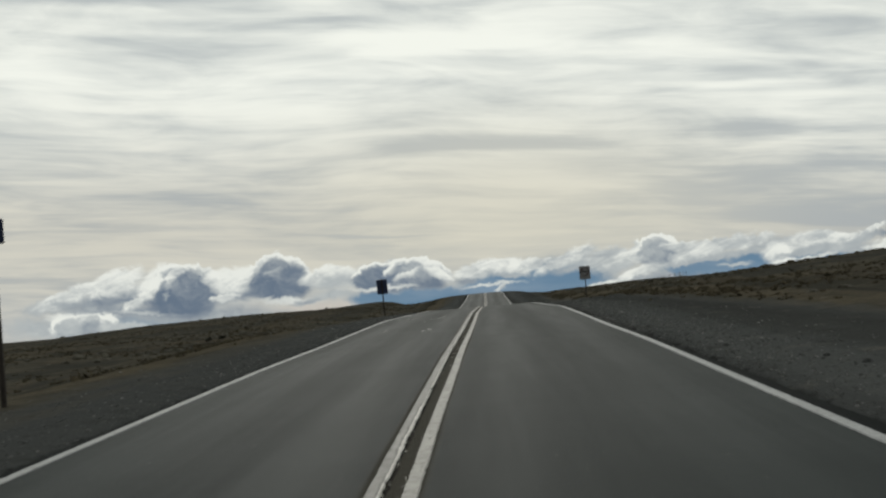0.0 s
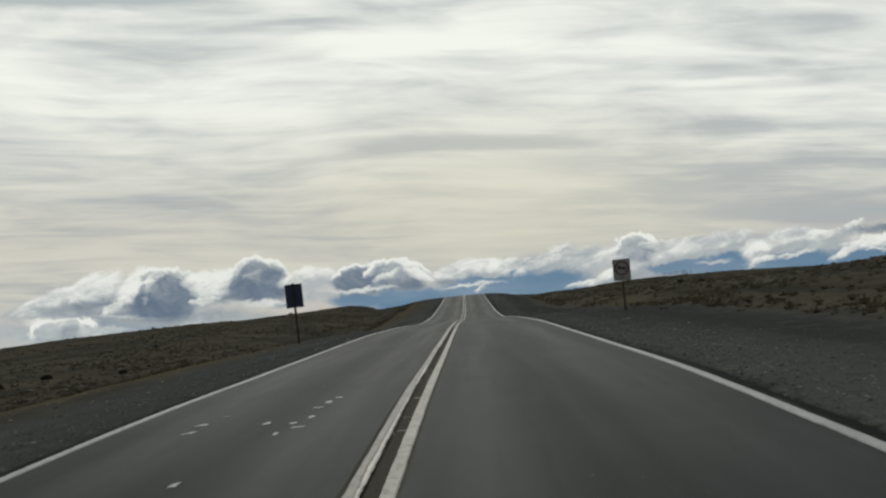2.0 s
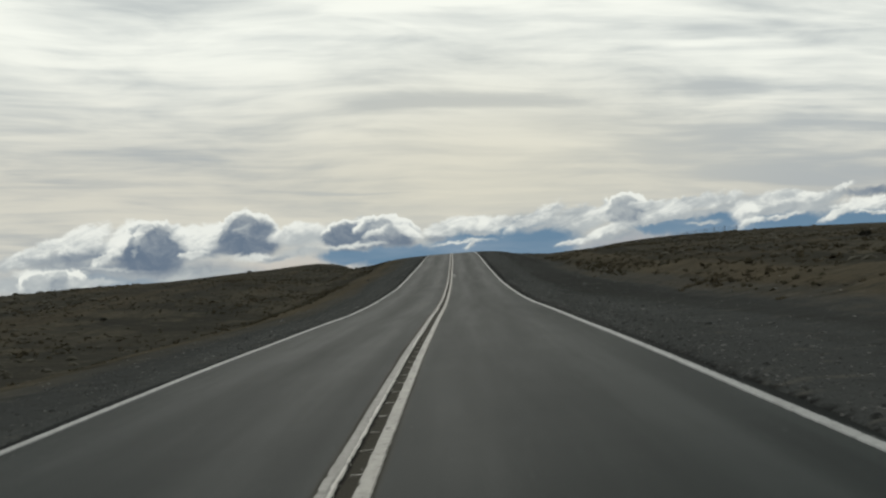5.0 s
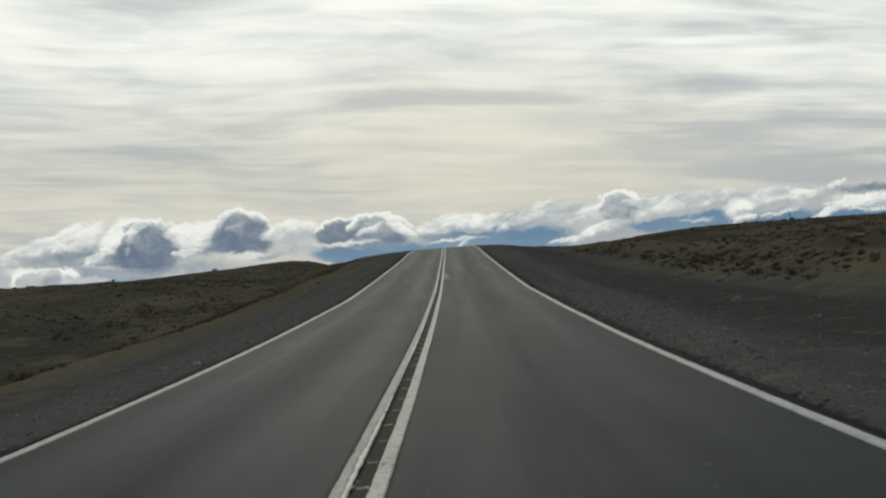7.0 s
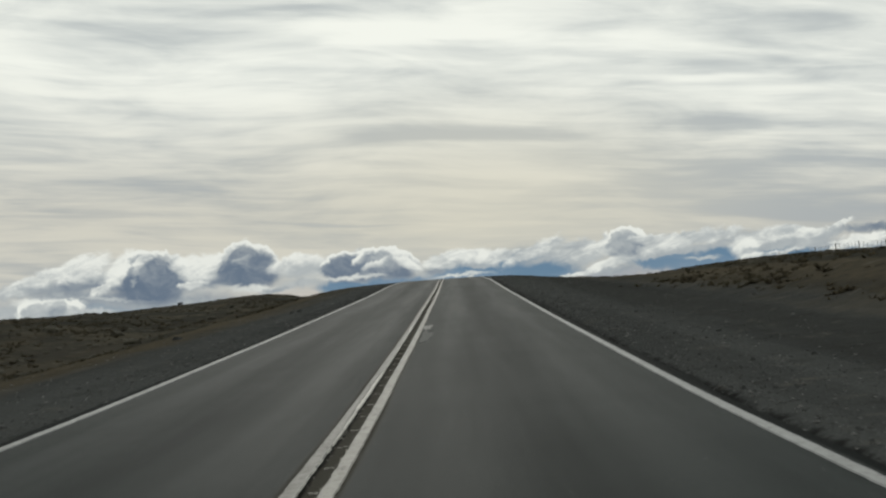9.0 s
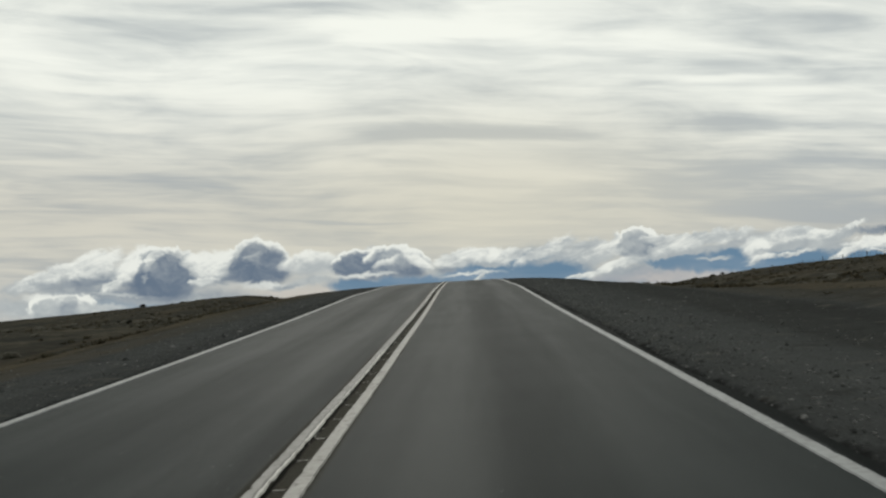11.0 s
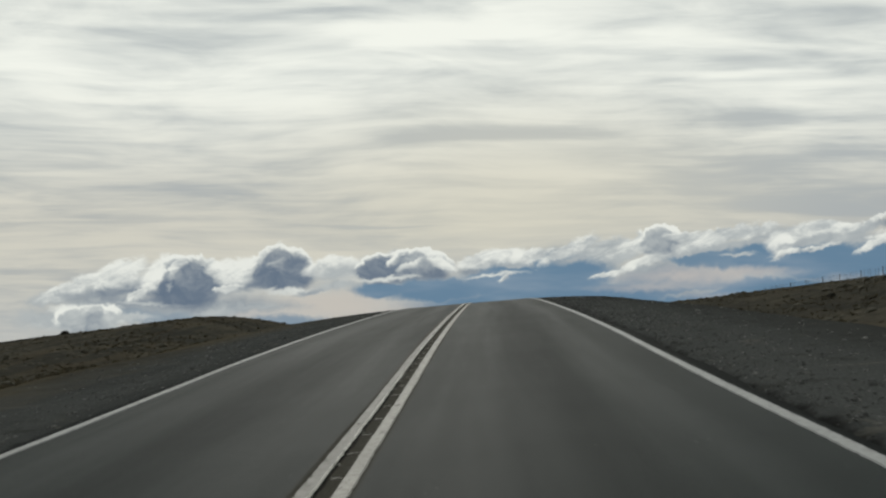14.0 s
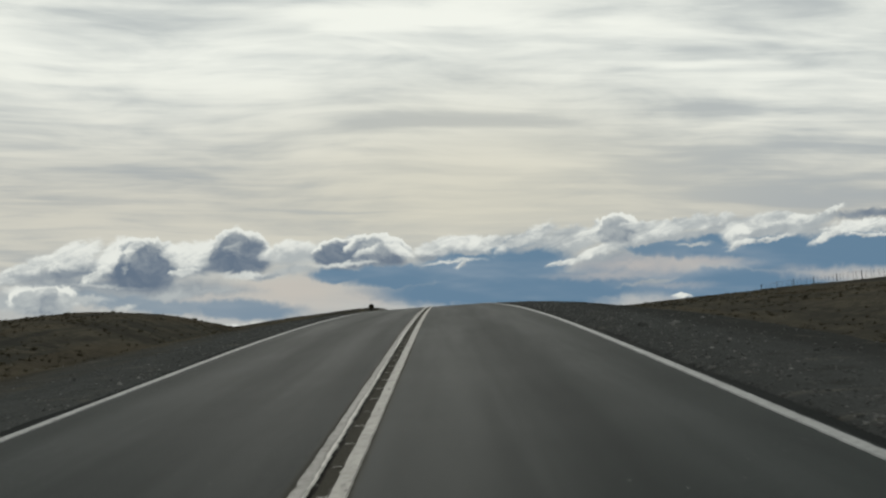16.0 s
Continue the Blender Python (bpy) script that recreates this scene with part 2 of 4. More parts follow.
def make_world():
    world = bpy.data.worlds.new("sky")
    scene.world = world
    world.use_nodes = True
    tree = world.node_tree
    tree.nodes.clear()
    k = Nodes(tree)
    way = tree.nodes.new("ShaderNodeTexCoord").outputs["Generated"]
    dx, dy, dz = k.split(way)
    az = k.m("MULTIPLY", k.m("ARCTAN2", dx, dy), 57.2958)
    el = k.m("MULTIPLY", k.m("ARCSINE", dz), 57.2958)
    # chart coordinates
    c, s = math.cos(radians(4.9)), math.sin(radians(4.9))
    a0, e0 = k.m("ADD", az, 0.40), k.m("SUBTRACT", el, 1.52)
    u = k.m("SUBTRACT", k.m("MULTIPLY", a0, c), k.m("MULTIPLY", e0, s))
    v = k.m("ADD", k.m("MULTIPLY", a0, s), k.m("MULTIPLY", e0, c))
    chart = k.xyz(u, v)

    # clear sky, seen only in the gaps
    nishita = tree.nodes.new("ShaderNodeTexSky")
    nishita.sky_type, nishita.sun_disc = "NISHITA", False
    nishita.sun_elevation, nishita.sun_rotation = radians(SUN_EL), radians(SUN_AZ)
    clear = k.mix(0.97, k.v("MULTIPLY", nishita.outputs[0], (0.02, 0.02, 0.02)), (0.124, 0.224, 0.330))

    # high veil of streaks
    sway = k.noise(k.xyz(k.m("MULTIPLY", u, 0.07), k.m("MULTIPLY", v, 0.10)), 1.0, 2.0, 0.5)
    vw = k.m("MULTIPLY_ADD", k.m("SUBTRACT", sway, 0.5), 1.8, v)
    wide = k.xyz(k.m("MULTIPLY", u, 0.06), k.m("MULTIPLY", vw, 0.28))
    fine = k.xyz(k.m("MULTIPLY", u, 0.17), k.m("MULTIPLY", vw, 1.0))
    n1 = k.noise(wide, 1.9, 3.0, 0.5, 0.6)
    n2 = k.noise(fine, 0.9, 6.0, 0.58, 0.9)
    streak = k.m("ADD", k.m("MULTIPLY", k.m("SUBTRACT", n1, 0.5), 0.85), k.m("MULTIPLY", k.m("SUBTRACT", n2, 0.5), 0.9))
    n3 = k.noise(k.xyz(k.m("MULTIPLY", u, 0.20), k.m("MULTIPLY", vw, 1.9)), 1.0, 4.0, 0.6, 0.6)
    streak = k.m("ADD", streak, k.m("MULTIPLY", k.m("SUBTRACT", n3, 0.5), k.ramp(v, 8.0, 1.0, 0.35, 0.95)))
    n4 = k.noise(k.xyz(k.m("MULTIPLY", u, 0.16), k.m("MULTIPLY", k.m("MULTIPLY_ADD", sway, 0.9, v), 4.2)), 1.0, 4.0, 0.6, 0.35)
    streak = k.m("ADD", streak, k.m("MULTIPLY", k.m("SUBTRACT", n4, 0.5), k.ramp(v, 9.0, 1.0, 0.16, 0.60)))
    warp_s = k.v("MULTIPLY", k.v("SUBTRACT", k.noise(fine, 0.9, 3.0, 0.5, 0.0, True), (0.5, 0.5, 0.5)), (3.0, 0.9, 0.0))
    p_s = k.v("ADD", chart, warp_s)
    for x, y, rx, ry, tone in STREAKS:
        d = k.v("LENGTH", k.v("MULTIPLY", k.v("SUBTRACT", k.after(streak, p_s), (x, y, 0.0)), (1 / rx, 1 / ry, 0.0)))
        streak = k.m("ADD", streak, k.m("MULTIPLY", k.ramp(d, 1.3, 0.1), tone * 0.5))
    level = k.ramp(v, 1.0, 7.0)
    dull = k.mix(level, (0.385, 0.41, 0.41), (0.505, 0.545, 0.54))
    bright = k.mix(level, (0.635, 0.62, 0.54), (0.90, 0.92, 0.845))
    veil = k.mix(k.ramp(streak, -0.50, 0.36), dull, bright)
    veil = k.mix(k.ramp(streak, -0.10, -0.50, 0.0, 0.4), veil, (0.42, 0.455, 0.47))
    warm = k.ramp(k.v("LENGTH", k.v("MULTIPLY", k.v("SUBTRACT", chart, (1.5, 2.2, 0.0)), (0.10, 0.22, 0.0))), 1.3, 0.0)
    veil = k.mix(k.m("MULTIPLY", warm, 0.5), veil, (0.71, 0.68, 0.55))

    # billows: the chart is warped at two scales
    w1 = k.v("MULTIPLY", k.v("SUBTRACT", k.noise(chart, 0.7, 3.0, 0.55, 0.0, True), (0.5, 0.5, 0.5)), (0.60, 0.45, 0.0))
    w2 = k.v("MULTIPLY", k.v("SUBTRACT", k.noise(chart, 2.2, 4.0, 0.56, 0.9, True), (0.5, 0.5, 0.5)), (0.48, 0.38, 0.0))
    p = k.v("ADD", chart, k.v("ADD", w1, w2))
    calm = k.m("MULTIPLY_ADD", k.split(p)[1], 0.3, k.m("MULTIPLY", v, 0.7))
    puff = k.m("ABSOLUTE", k.m("SUBTRACT", k.noise(k.v("MULTIPLY", p, (1.0, 1.25, 0.0)), 1.9, 5.0, 0.55, 0.8), 0.5))
    grain = k.m("SUBTRACT", k.noise(k.v("MULTIPLY", p, (0.8, 1.3, 0.0)), 1.3, 5.0, 0.6, 0.6), 0.5)

    # torn, slanting shreds
    slant = k.xyz(k.m("ADD", k.m("MULTIPLY", u, 0.55), k.m("MULTIPLY", v, 0.25)), k.m("SUBTRACT", k.m("MULTIPLY", v, 1.6), k.m("MULTIPLY", u, 0.5)))
    torn = k.m("SUBTRACT", k.noise(slant, 1.1, 5.0, 0.62, 1.1), 0.5)
    low = k.ramp(el, 3.0, -1.5)
    sky = k.mix(k.m("MULTIPLY", low, 0.75), veil, (0.44, 0.46, 0.475))
    for x, y, rx, ry, tone in PEACH:
        d = k.v("LENGTH", k.v("MULTIPLY", k.v("SUBTRACT", k.after(sky, p), (x, y, 0.0)), (1 / rx, 1 / ry, 0.0)))
        sky = k.mix(k.ramp(d, 1.4, 0.3, 0.0, tone), sky, (0.55, 0.515, 0.465))
    gap = None
    for x, y, rx, ry, tone in BLUE_GAPS:
        here = p if gap is None else k.after(gap, p)
        d = k.v("LENGTH", k.v("MULTIPLY", k.v("SUBTRACT", here, (x, y, 0.0)), (1 / rx, 1 / ry, 0.0)))
        g = k.ramp(d, 1.22, 0.62, 0.0, tone)
        gap = g if gap is None else k.m("MAXIMUM", gap, g)
    haze = k.noise(k.xyz(k.m("MULTIPLY", u, 0.2), k.m("MULTIPLY", v, 1.1)), 0.8, 4.0, 0.55)
    clear = k.mix(k.ramp(haze, 0.45, 0.8, 0.0, 0.5), clear, (0.36, 0.42, 0.48))
    sky = k.mix(gap, sky, clear)
    for x, y, rx, ry, tone in VEILS:
        d = k.v("LENGTH", k.v("MULTIPLY", k.v("SUBTRACT", k.after(sky, p), (x, y, 0.0)), (1 / rx, 1 / ry, 0.0)))
        sky = k.mix(k.ramp(k.m("MULTIPLY_ADD", torn, 0.7, d), 1.35, 0.0, 0.0, tone), sky, (0.47, 0.455, 0.44))

    dark, mid, white = (0.125, 0.170, 0.232), (0.43, 0.465, 0.47), (0.80, 0.82, 0.765)
    for kind, x, y, rx, ry, slope, tone in EAST + FAR_EAST + EDGE_EAST + MIDDLE_EAST + FAR_WEST + WEST + WEST_TUFTS + MIDDLE:
        ca, sa = math.cos(radians(slope)), math.sin(radians(slope))
        off = k.v("SUBTRACT", k.after(sky, p), (x, y, 0.0))
        across = k.v("DOT_PRODUCT", off, (ca / rx, sa / rx, 0.0))
        up = k.v("DOT_PRODUCT", off, (-sa / ry, ca / ry, 0.0))
        d = k.v("LENGTH", k.xyz(across, up))
        if kind == WISP:
            a = k.ramp(k.m("MULTIPLY_ADD", torn, 0.4, d), 1.2, 0.25)
            lit = k.m("MULTIPLY_ADD", grain, 0.6, tone + 0.02)
        elif kind == SHRED:
            a = k.ramp(k.m("MULTIPLY_ADD", torn, 0.8, d), 1.1, k.ramp(up, 0.4, -0.4, 0.70, 0.35))
            lit = k.m("MULTIPLY_ADD", up, 0.16, k.m("MULTIPLY_ADD", torn, -1.2, tone - 0.06))
            lit = k.m("MULTIPLY_ADD", grain, 0.9, lit)
        else:
            # domes with a bright western rim over a flat, shaded base
            soft = k.ramp(up, 0.35, -0.5, 0.06, 0.5)
            a = k.ramp(d, 0.99, k.m("SUBTRACT", 0.99, soft))
            base = k.m("MULTIPLY", k.m("SUBTRACT", k.m("MULTIPLY_ADD", grain, 0.25, calm), y), 1 / ry)
            a = k.m("MULTIPLY", a, k.ramp(base, -0.62, -0.34))
            turn = k.ramp(across, 1.0, -0.5, 0.68, 1.0)
            rim = k.m("MULTIPLY", k.m("MULTIPLY", k.ramp(d, 0.68, 0.95), k.ramp(up, -0.35, 0.5)), turn)
            lit = k.m("ADD", k.m("MULTIPLY_ADD", base, 0.24, tone - 0.04), k.m("MULTIPLY", rim, 1.0))
            lit = k.m("MULTIPLY_ADD", puff, 0.8, k.m("MULTIPLY_ADD", grain, 0.9, lit))
        body = k.mix(k.ramp(lit, 0.5, 1.05), k.mix(k.ramp(lit, -0.05, 0.6), dark, mid), white)
        sky = k.mix(k.m("MULTIPLY", a, 0.95), sky, body)

    # below the horizon: the far plain's dull light
    sky = k.mix(k.ramp(el, -2.0, -6.0), sky, (0.12, 0.11, 0.10))
    # the veil glows towards the sun and is duller away from it
    aim = (math.sin(radians(SUN_AZ)) * math.cos(radians(SUN_EL)), math.cos(radians(SUN_AZ)) * math.cos(radians(SUN_EL)), math.sin(radians(SUN_EL)))
    glow = k.ramp(k.v("DOT_PRODUCT", way, aim), -0.35, 0.86, 0.20, 1.0)
    sky = k.v("MULTIPLY", sky, k.xyz(glow, glow, glow))
    back = tree.nodes.new("ShaderNodeBackground")
    k.plug(back.inputs[0], sky)
    back.inputs[1].default_value = 1.0
    out = tree.nodes.new("ShaderNodeOutputWorld")
    tree.links.new(back.outputs[0], out.inputs[0])


make_world()


# ---------------------------------------------------------------- materials
def material(name, build, lane=False):
    mat = bpy.data.materials.new(name)
    mat.use_nodes = True
    tree = mat.node_tree
    k = Nodes(tree)
    bsdf = tree.nodes["Principled BSDF"]
    if lane:
        # metres across from the road's middle, and along it
        n = tree.nodes.new("ShaderNodeAttribute")
        n.attribute_name = "lane"
        place = n.outputs["Vector"]
    else:
        place = tree.nodes.new("ShaderNodeTexCoord").outputs["Object"]
    build(k, bsdf, place)
    return mat


def bump(k, bsdf, height, strength, distance):
    n = k.tree.nodes.new("ShaderNodeBump")
    n.inputs["Strength"].default_value, n.inputs["Distance"].default_value = strength, distance
    k.plug(n.inputs["Height"], height)
    k.plug(bsdf.inputs["Normal"], n.outputs[0])


def build_asphalt(k, bsdf, place):
    x, y, z = k.split(place)
    along = k.xyz(k.m("MULTIPLY", x, 1.3), k.m("MULTIPLY", y, 0.035))
    stains = k.noise(along, 1.6, 5.0, 0.6, 0.3)
    blotch = k.noise(place, 0.35, 4.0, 0.6)
    grit = k.noise(place, 55.0, 3.0, 0.7)
    speck = k.ramp(k.noise(place, 17.0, 1.0, 0.5), 0.77, 0.80)
    # polished wheel tracks, two in each lane, and the oily strip between them
    lane = k.m("ABSOLUTE", k.m("SUBTRACT", k.m("ABSOLUTE", x), 1.75))
    track = k.ramp(k.m("ABSOLUTE", k.m("SUBTRACT", lane, 0.85)), 0.55, 0.05)
    oil = k.ramp(lane, 0.5, 0.0)
    tone = k.m("MULTIPLY_ADD", k.m("SUBTRACT", stains, 0.5), 0.50, 0.5)
    tone = k.m("MULTIPLY_ADD", k.m("SUBTRACT", blotch, 0.5), 0.22, tone)
    cloudy = k.noise(k.xyz(k.m("MULTIPLY", x, 0.8), k.m("MULTIPLY", y, 0.022)), 1.0, 5.0, 0.6, 0.5)
    tone = k.m("MULTIPLY_ADD", k.m("SUBTRACT", cloudy, 0.5), 0.8, tone)
    tone = k.m("MULTIPLY_ADD", track, 0.14, tone)
    tone = k.m("MULTIPLY_ADD", oil, -0.08, tone)
    tone = k.m("MULTIPLY_ADD", k.m("SUBTRACT", grit, 0.5), 0.5, tone)
    col = k.mix(k.ramp(tone, 0.0, 1.0, smooth=False), (0.0042, 0.0090, 0.0087), (0.0168, 0.0252, 0.0244))
    col = k.mix(k.m("MULTIPLY", speck, 0.7), col, (0.26, 0.27, 0.26))
    # sealed seam under the centre lines
    seam = k.ramp(k.m("MULTIPLY_ADD", k.m("SUBTRACT", stains, 0.5), 0.12, k.m("ABSOLUTE", x)), 0.26, 0.17)
    col = k.mix(k.m("MULTIPLY", seam, 0.85), col, k.mix(k.ramp(grit, 0.35, 0.7), (0.042, 0.038, 0.029), (0.086, 0.079, 0.064)))
    # a dark ragged band along the open joint at the edge of the western overlay
    joint = k.m("MULTIPLY_ADD", k.m("SUBTRACT", k.noise(k.xyz(k.m("MULTIPLY", x, 8.0), k.m("MULTIPLY", y, 1.6)), 1.0, 5.0, 0.65), 0.5), 0.07, x)
    joint = k.m("MULTIPLY", k.ramp(joint, -0.066, -0.056), k.ramp(joint, -0.028, -0.042))
    col = k.mix(k.m("MULTIPLY", joint, 0.85), col, (0.007, 0.007, 0.006))
    # the asphalt outside each edge line is darkened, with a ragged start
    outer_strip = k.ramp(k.m("MULTIPLY_ADD", k.m("SUBTRACT", blotch, 0.5), 0.10, k.m("ABSOLUTE", x)), 3.50, 3.56)
    col = k.mix(k.m("MULTIPLY", outer_strip, 0.8), col, (0.011, 0.012, 0.012))
    k.plug(bsdf.inputs["Base Color"], col)
    k.plug(bsdf.inputs["Roughness"], k.ramp(tone, 0.1, 0.9, 0.54, 0.42))
    k.plug(bsdf.inputs["Specular IOR Level"], k.ramp(k.m("MAXIMUM", seam, outer_strip), 0.0, 1.0, 0.010, 0.001))
    bump(k, bsdf, grit, 0.5, 0.004)


def paint_builder(colour, worn, cracked=False):
    def build(k, bsdf, place):
        x, y, z = k.split(place)
        along = k.xyz(k.m("MULTIPLY", x, 9.0), k.m("MULTIPLY", y, 1.4))
        wear = k.noise(along, 1.4, 6.0, 0.65)
        fleck = k.noise(place, 42.0, 3.0, 0.7)
        dirt = k.noise(place, 0.6, 3.0, 0.5)
        gone = k.ramp(k.m("MULTIPLY_ADD", fleck, 0.45, wear), worn, worn + 0.12)
        col = k.mix(k.ramp(dirt, 0.3, 0.75), colour, tuple(c * 0.78 for c in colour))
        grime = k.noise(place, 11.0, 4.0, 0.65)
        col = k.mix(k.ramp(grime, 0.45, 0.72, 0.0, 0.55), col, (0.12, 0.12, 0.11))
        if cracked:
            # the older western line: grey outside, leftover white and a painted lip highlight along its broken inner
            # edge
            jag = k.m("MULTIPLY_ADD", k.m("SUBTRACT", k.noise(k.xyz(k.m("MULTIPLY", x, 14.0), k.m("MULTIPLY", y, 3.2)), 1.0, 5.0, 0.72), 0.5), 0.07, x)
            lip_white = k.noise(k.xyz(0.0, k.m("MULTIPLY", y, 0.11)), 1.0, 3.0, 0.6)
            edge = k.ramp(lip_white, 0.42, 0.66, -0.064, -0.098)
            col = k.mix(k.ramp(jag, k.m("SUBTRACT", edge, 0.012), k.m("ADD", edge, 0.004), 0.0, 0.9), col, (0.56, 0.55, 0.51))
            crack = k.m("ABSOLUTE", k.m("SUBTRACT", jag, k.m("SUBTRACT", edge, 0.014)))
            col = k.mix(k.m("MULTIPLY", k.ramp(crack, 0.012, 0.004), k.ramp(lip_white, 0.44, 0.58)), col, (0.035, 0.033, 0.026))
        col = k.mix(gone, col, (0.06, 0.06, 0.056))
        k.plug(bsdf.inputs["Base Color"], col)
        k.plug(bsdf.inputs["Roughness"], k.ramp(grime, 0.35, 0.7, 0.45, 0.65))
        bsdf.inputs["Specular IOR Level"].default_value = 0.16
        bump(k, bsdf, fleck, 0.35, 0.006)
    return build


def build_ground(k, bsdf, place):
    x, y, z = k.split(place)
    off = k.m("ABSOLUTE", x)
    big = k.noise(place, 0.035, 4.0, 0.55)
    clumps = k.noise(place, 0.5, 5.0, 0.65)
    tuft = k.noise(place, 2.2, 4.0, 0.6)
    grit = k.noise(place, 26.0, 3.0, 0.65)
    stone = k.ramp(k.noise(place, 9.0, 2.0, 0.5), 0.66, 0.74)
    patch = k.noise(place, 0.09, 5.0, 0.62, 0.4)
    bands = k.noise(k.xyz(k.m("MULTIPLY", x, 0.45), k.m("MULTIPLY", y, 0.012)), 1.0, 5.0, 0.62, 0.5)
    grass = k.mix(k.ramp(tuft, 0.35, 0.7), (0.066, 0.062, 0.047), (0.150, 0.133, 0.100))
    soil = k.mix(k.ramp(big, 0.4, 0.62), (0.046, 0.047, 0.041), (0.078, 0.072, 0.058))
    mottle = k.noise(k.xyz(k.m("MULTIPLY", x, 0.22), k.m("MULTIPLY", y, 0.10)), 1.0, 6.0, 0.68, 0.6)
    steppe = k.mix(k.ramp(k.m("MULTIPLY_ADD", mottle, 0.9, k.m("MULTIPLY", clumps, 0.6)), 0.66, 0.86), soil, grass)
    steppe = k.mix(k.ramp(patch, 0.50, 0.62, 0.0, 0.8), steppe, (0.042, 0.041, 0.034))
    steppe = k.mix(k.ramp(patch, 0.46, 0.36, 0.0, 0.6), steppe, (0.114, 0.102, 0.074))
    steppe = k.mix(k.ramp(bands, 0.52, 0.62, 0.0, 0.7), steppe, (0.046, 0.046, 0.041))
    swale = k.noise(k.xyz(k.m("MULTIPLY", x, 0.22), k.m("MULTIPLY_ADD", y, 0.011, 7.0)), 1.0, 4.0, 0.6, 0.6)
    steppe = k.mix(k.ramp(swale, 0.50, 0.60, 0.0, 0.55), steppe, k.mix(k.ramp(tuft, 0.4, 0.65), (0.080, 0.065, 0.044), (0.136, 0.112, 0.076)))
    steppe = k.mix(k.ramp(swale, 0.46, 0.38, 0.0, 0.55), steppe, (0.040, 0.041, 0.036))
    steppe = k.mix(0.10, steppe, (0.130, 0.126, 0.115))    # mixed evenly with pale grey to lift it and soften contrast
    gravel = k.mix(k.ramp(grit, 0.3, 0.7), (0.064, 0.069, 0.069), (0.122, 0.128, 0.126))
    gravel = k.mix(k.m("MULTIPLY", stone, 0.6), gravel, (0.193, 0.189, 0.175))
    gravel = k.mix(k.ramp(bands, 0.46, 0.58, 0.0, 0.4), gravel, (0.044, 0.047, 0.048))
    gravel = k.mix(k.ramp(k.m("MULTIPLY_ADD", k.m("SUBTRACT", clumps, 0.5), 2.0, off), 4.9, 6.2, 0.0, 0.3), gravel, (0.040, 0.042, 0.042))
    rut = k.noise(k.xyz(k.m("MULTIPLY", x, 0.9), k.m("MULTIPLY", y, 0.02)), 1.2, 3.0, 0.5)
    reach = k.m("ADD", off, k.ramp(x, 0.0, -1.0, 0.0, 2.6))
    reach = k.m("MULTIPLY_ADD", k.m("SUBTRACT", rut, 0.5), 3.0, k.m("MULTIPLY_ADD", k.m("SUBTRACT", clumps, 0.5), 2.0, reach))
    verge = k.ramp(reach, 9.6, 8.2)
    col = k.mix(verge, steppe, gravel)
    # a dark ditch band, a trodden pale strip and a fringe of ochre grass run along the road
    wander = k.m("MULTIPLY_ADD", k.m("SUBTRACT", bands, 0.5), 2.2, reach)
    # the ditch has no relief; its darkness is put into the colour
    ditch_dark = k.m("MULTIPLY", k.ramp(x, -1.0, 1.0, 0.1, 1.0), k.m("MULTIPLY", k.ramp(wander, 5.6, 6.6), k.ramp(wander, 8.8, 7.8)))
    col = k.mix(k.m("MULTIPLY", ditch_dark, 0.4), col, k.mix(k.ramp(tuft, 0.35, 0.65), (0.026, 0.028, 0.027), (0.046, 0.047, 0.041)))
    strip = k.m("MULTIPLY", k.ramp(wander, 8.4, 8.9), k.ramp(wander, 9.8, 9.2))
    col = k.mix(k.m("MULTIPLY", strip, 0.4), col, (0.110, 0.108, 0.098))
    fringe = k.m("MULTIPLY", k.ramp(wander, 9.3, 10.6), k.ramp(wander, 12.4, 10.8))
    col = k.mix(k.m("MULTIPLY", fringe, k.ramp(tuft, 0.3, 0.6, 0.15, 0.65)), col, (0.134, 0.113, 0.078))
    outer = k.m("MULTIPLY", k.ramp(wander, 11.6, 12.6), k.ramp(wander, 14.5, 13.2))
    col = k.mix(k.m("MULTIPLY", outer, 0.6), col, (0.048, 0.047, 0.038))
    col = k.mix(k.ramp(grit, 0.62, 0.4, 0.0, 0.35), col, (0.035, 0.033, 0.030))
    clod = k.noise(place, 1.1, 5.0, 0.68, 0.5)
    col = k.mix(k.m("MULTIPLY", k.ramp(clod, 0.56, 0.66, 0.0, 0.6), k.ramp(verge, 0.0, 1.0, 1.0, 0.75)), col, (0.030, 0.030, 0.026))
    col = k.mix(k.ramp(clod, 0.42, 0.34, 0.0, 0.35), col, (0.170, 0.160, 0.135))
    # shade beside the broken edge of the asphalt, put into the ground's colour
    lip_shade = k.ramp(k.m("MULTIPLY_ADD", k.m("SUBTRACT", tuft, 0.5), 0.5, off), 3.92, 3.76)
    col = k.mix(k.m("MULTIPLY", lip_shade, 0.85), col, (0.013, 0.013, 0.013))
    k.plug(bsdf.inputs["Base Color"], col)
    bsdf.inputs["Roughness"].default_value = 1.0
    bsdf.inputs["Specular IOR Level"].default_value = 0.0
    bump(k, bsdf, k.m("MULTIPLY_ADD", grit, 0.4, tuft), 0.8, 0.06)


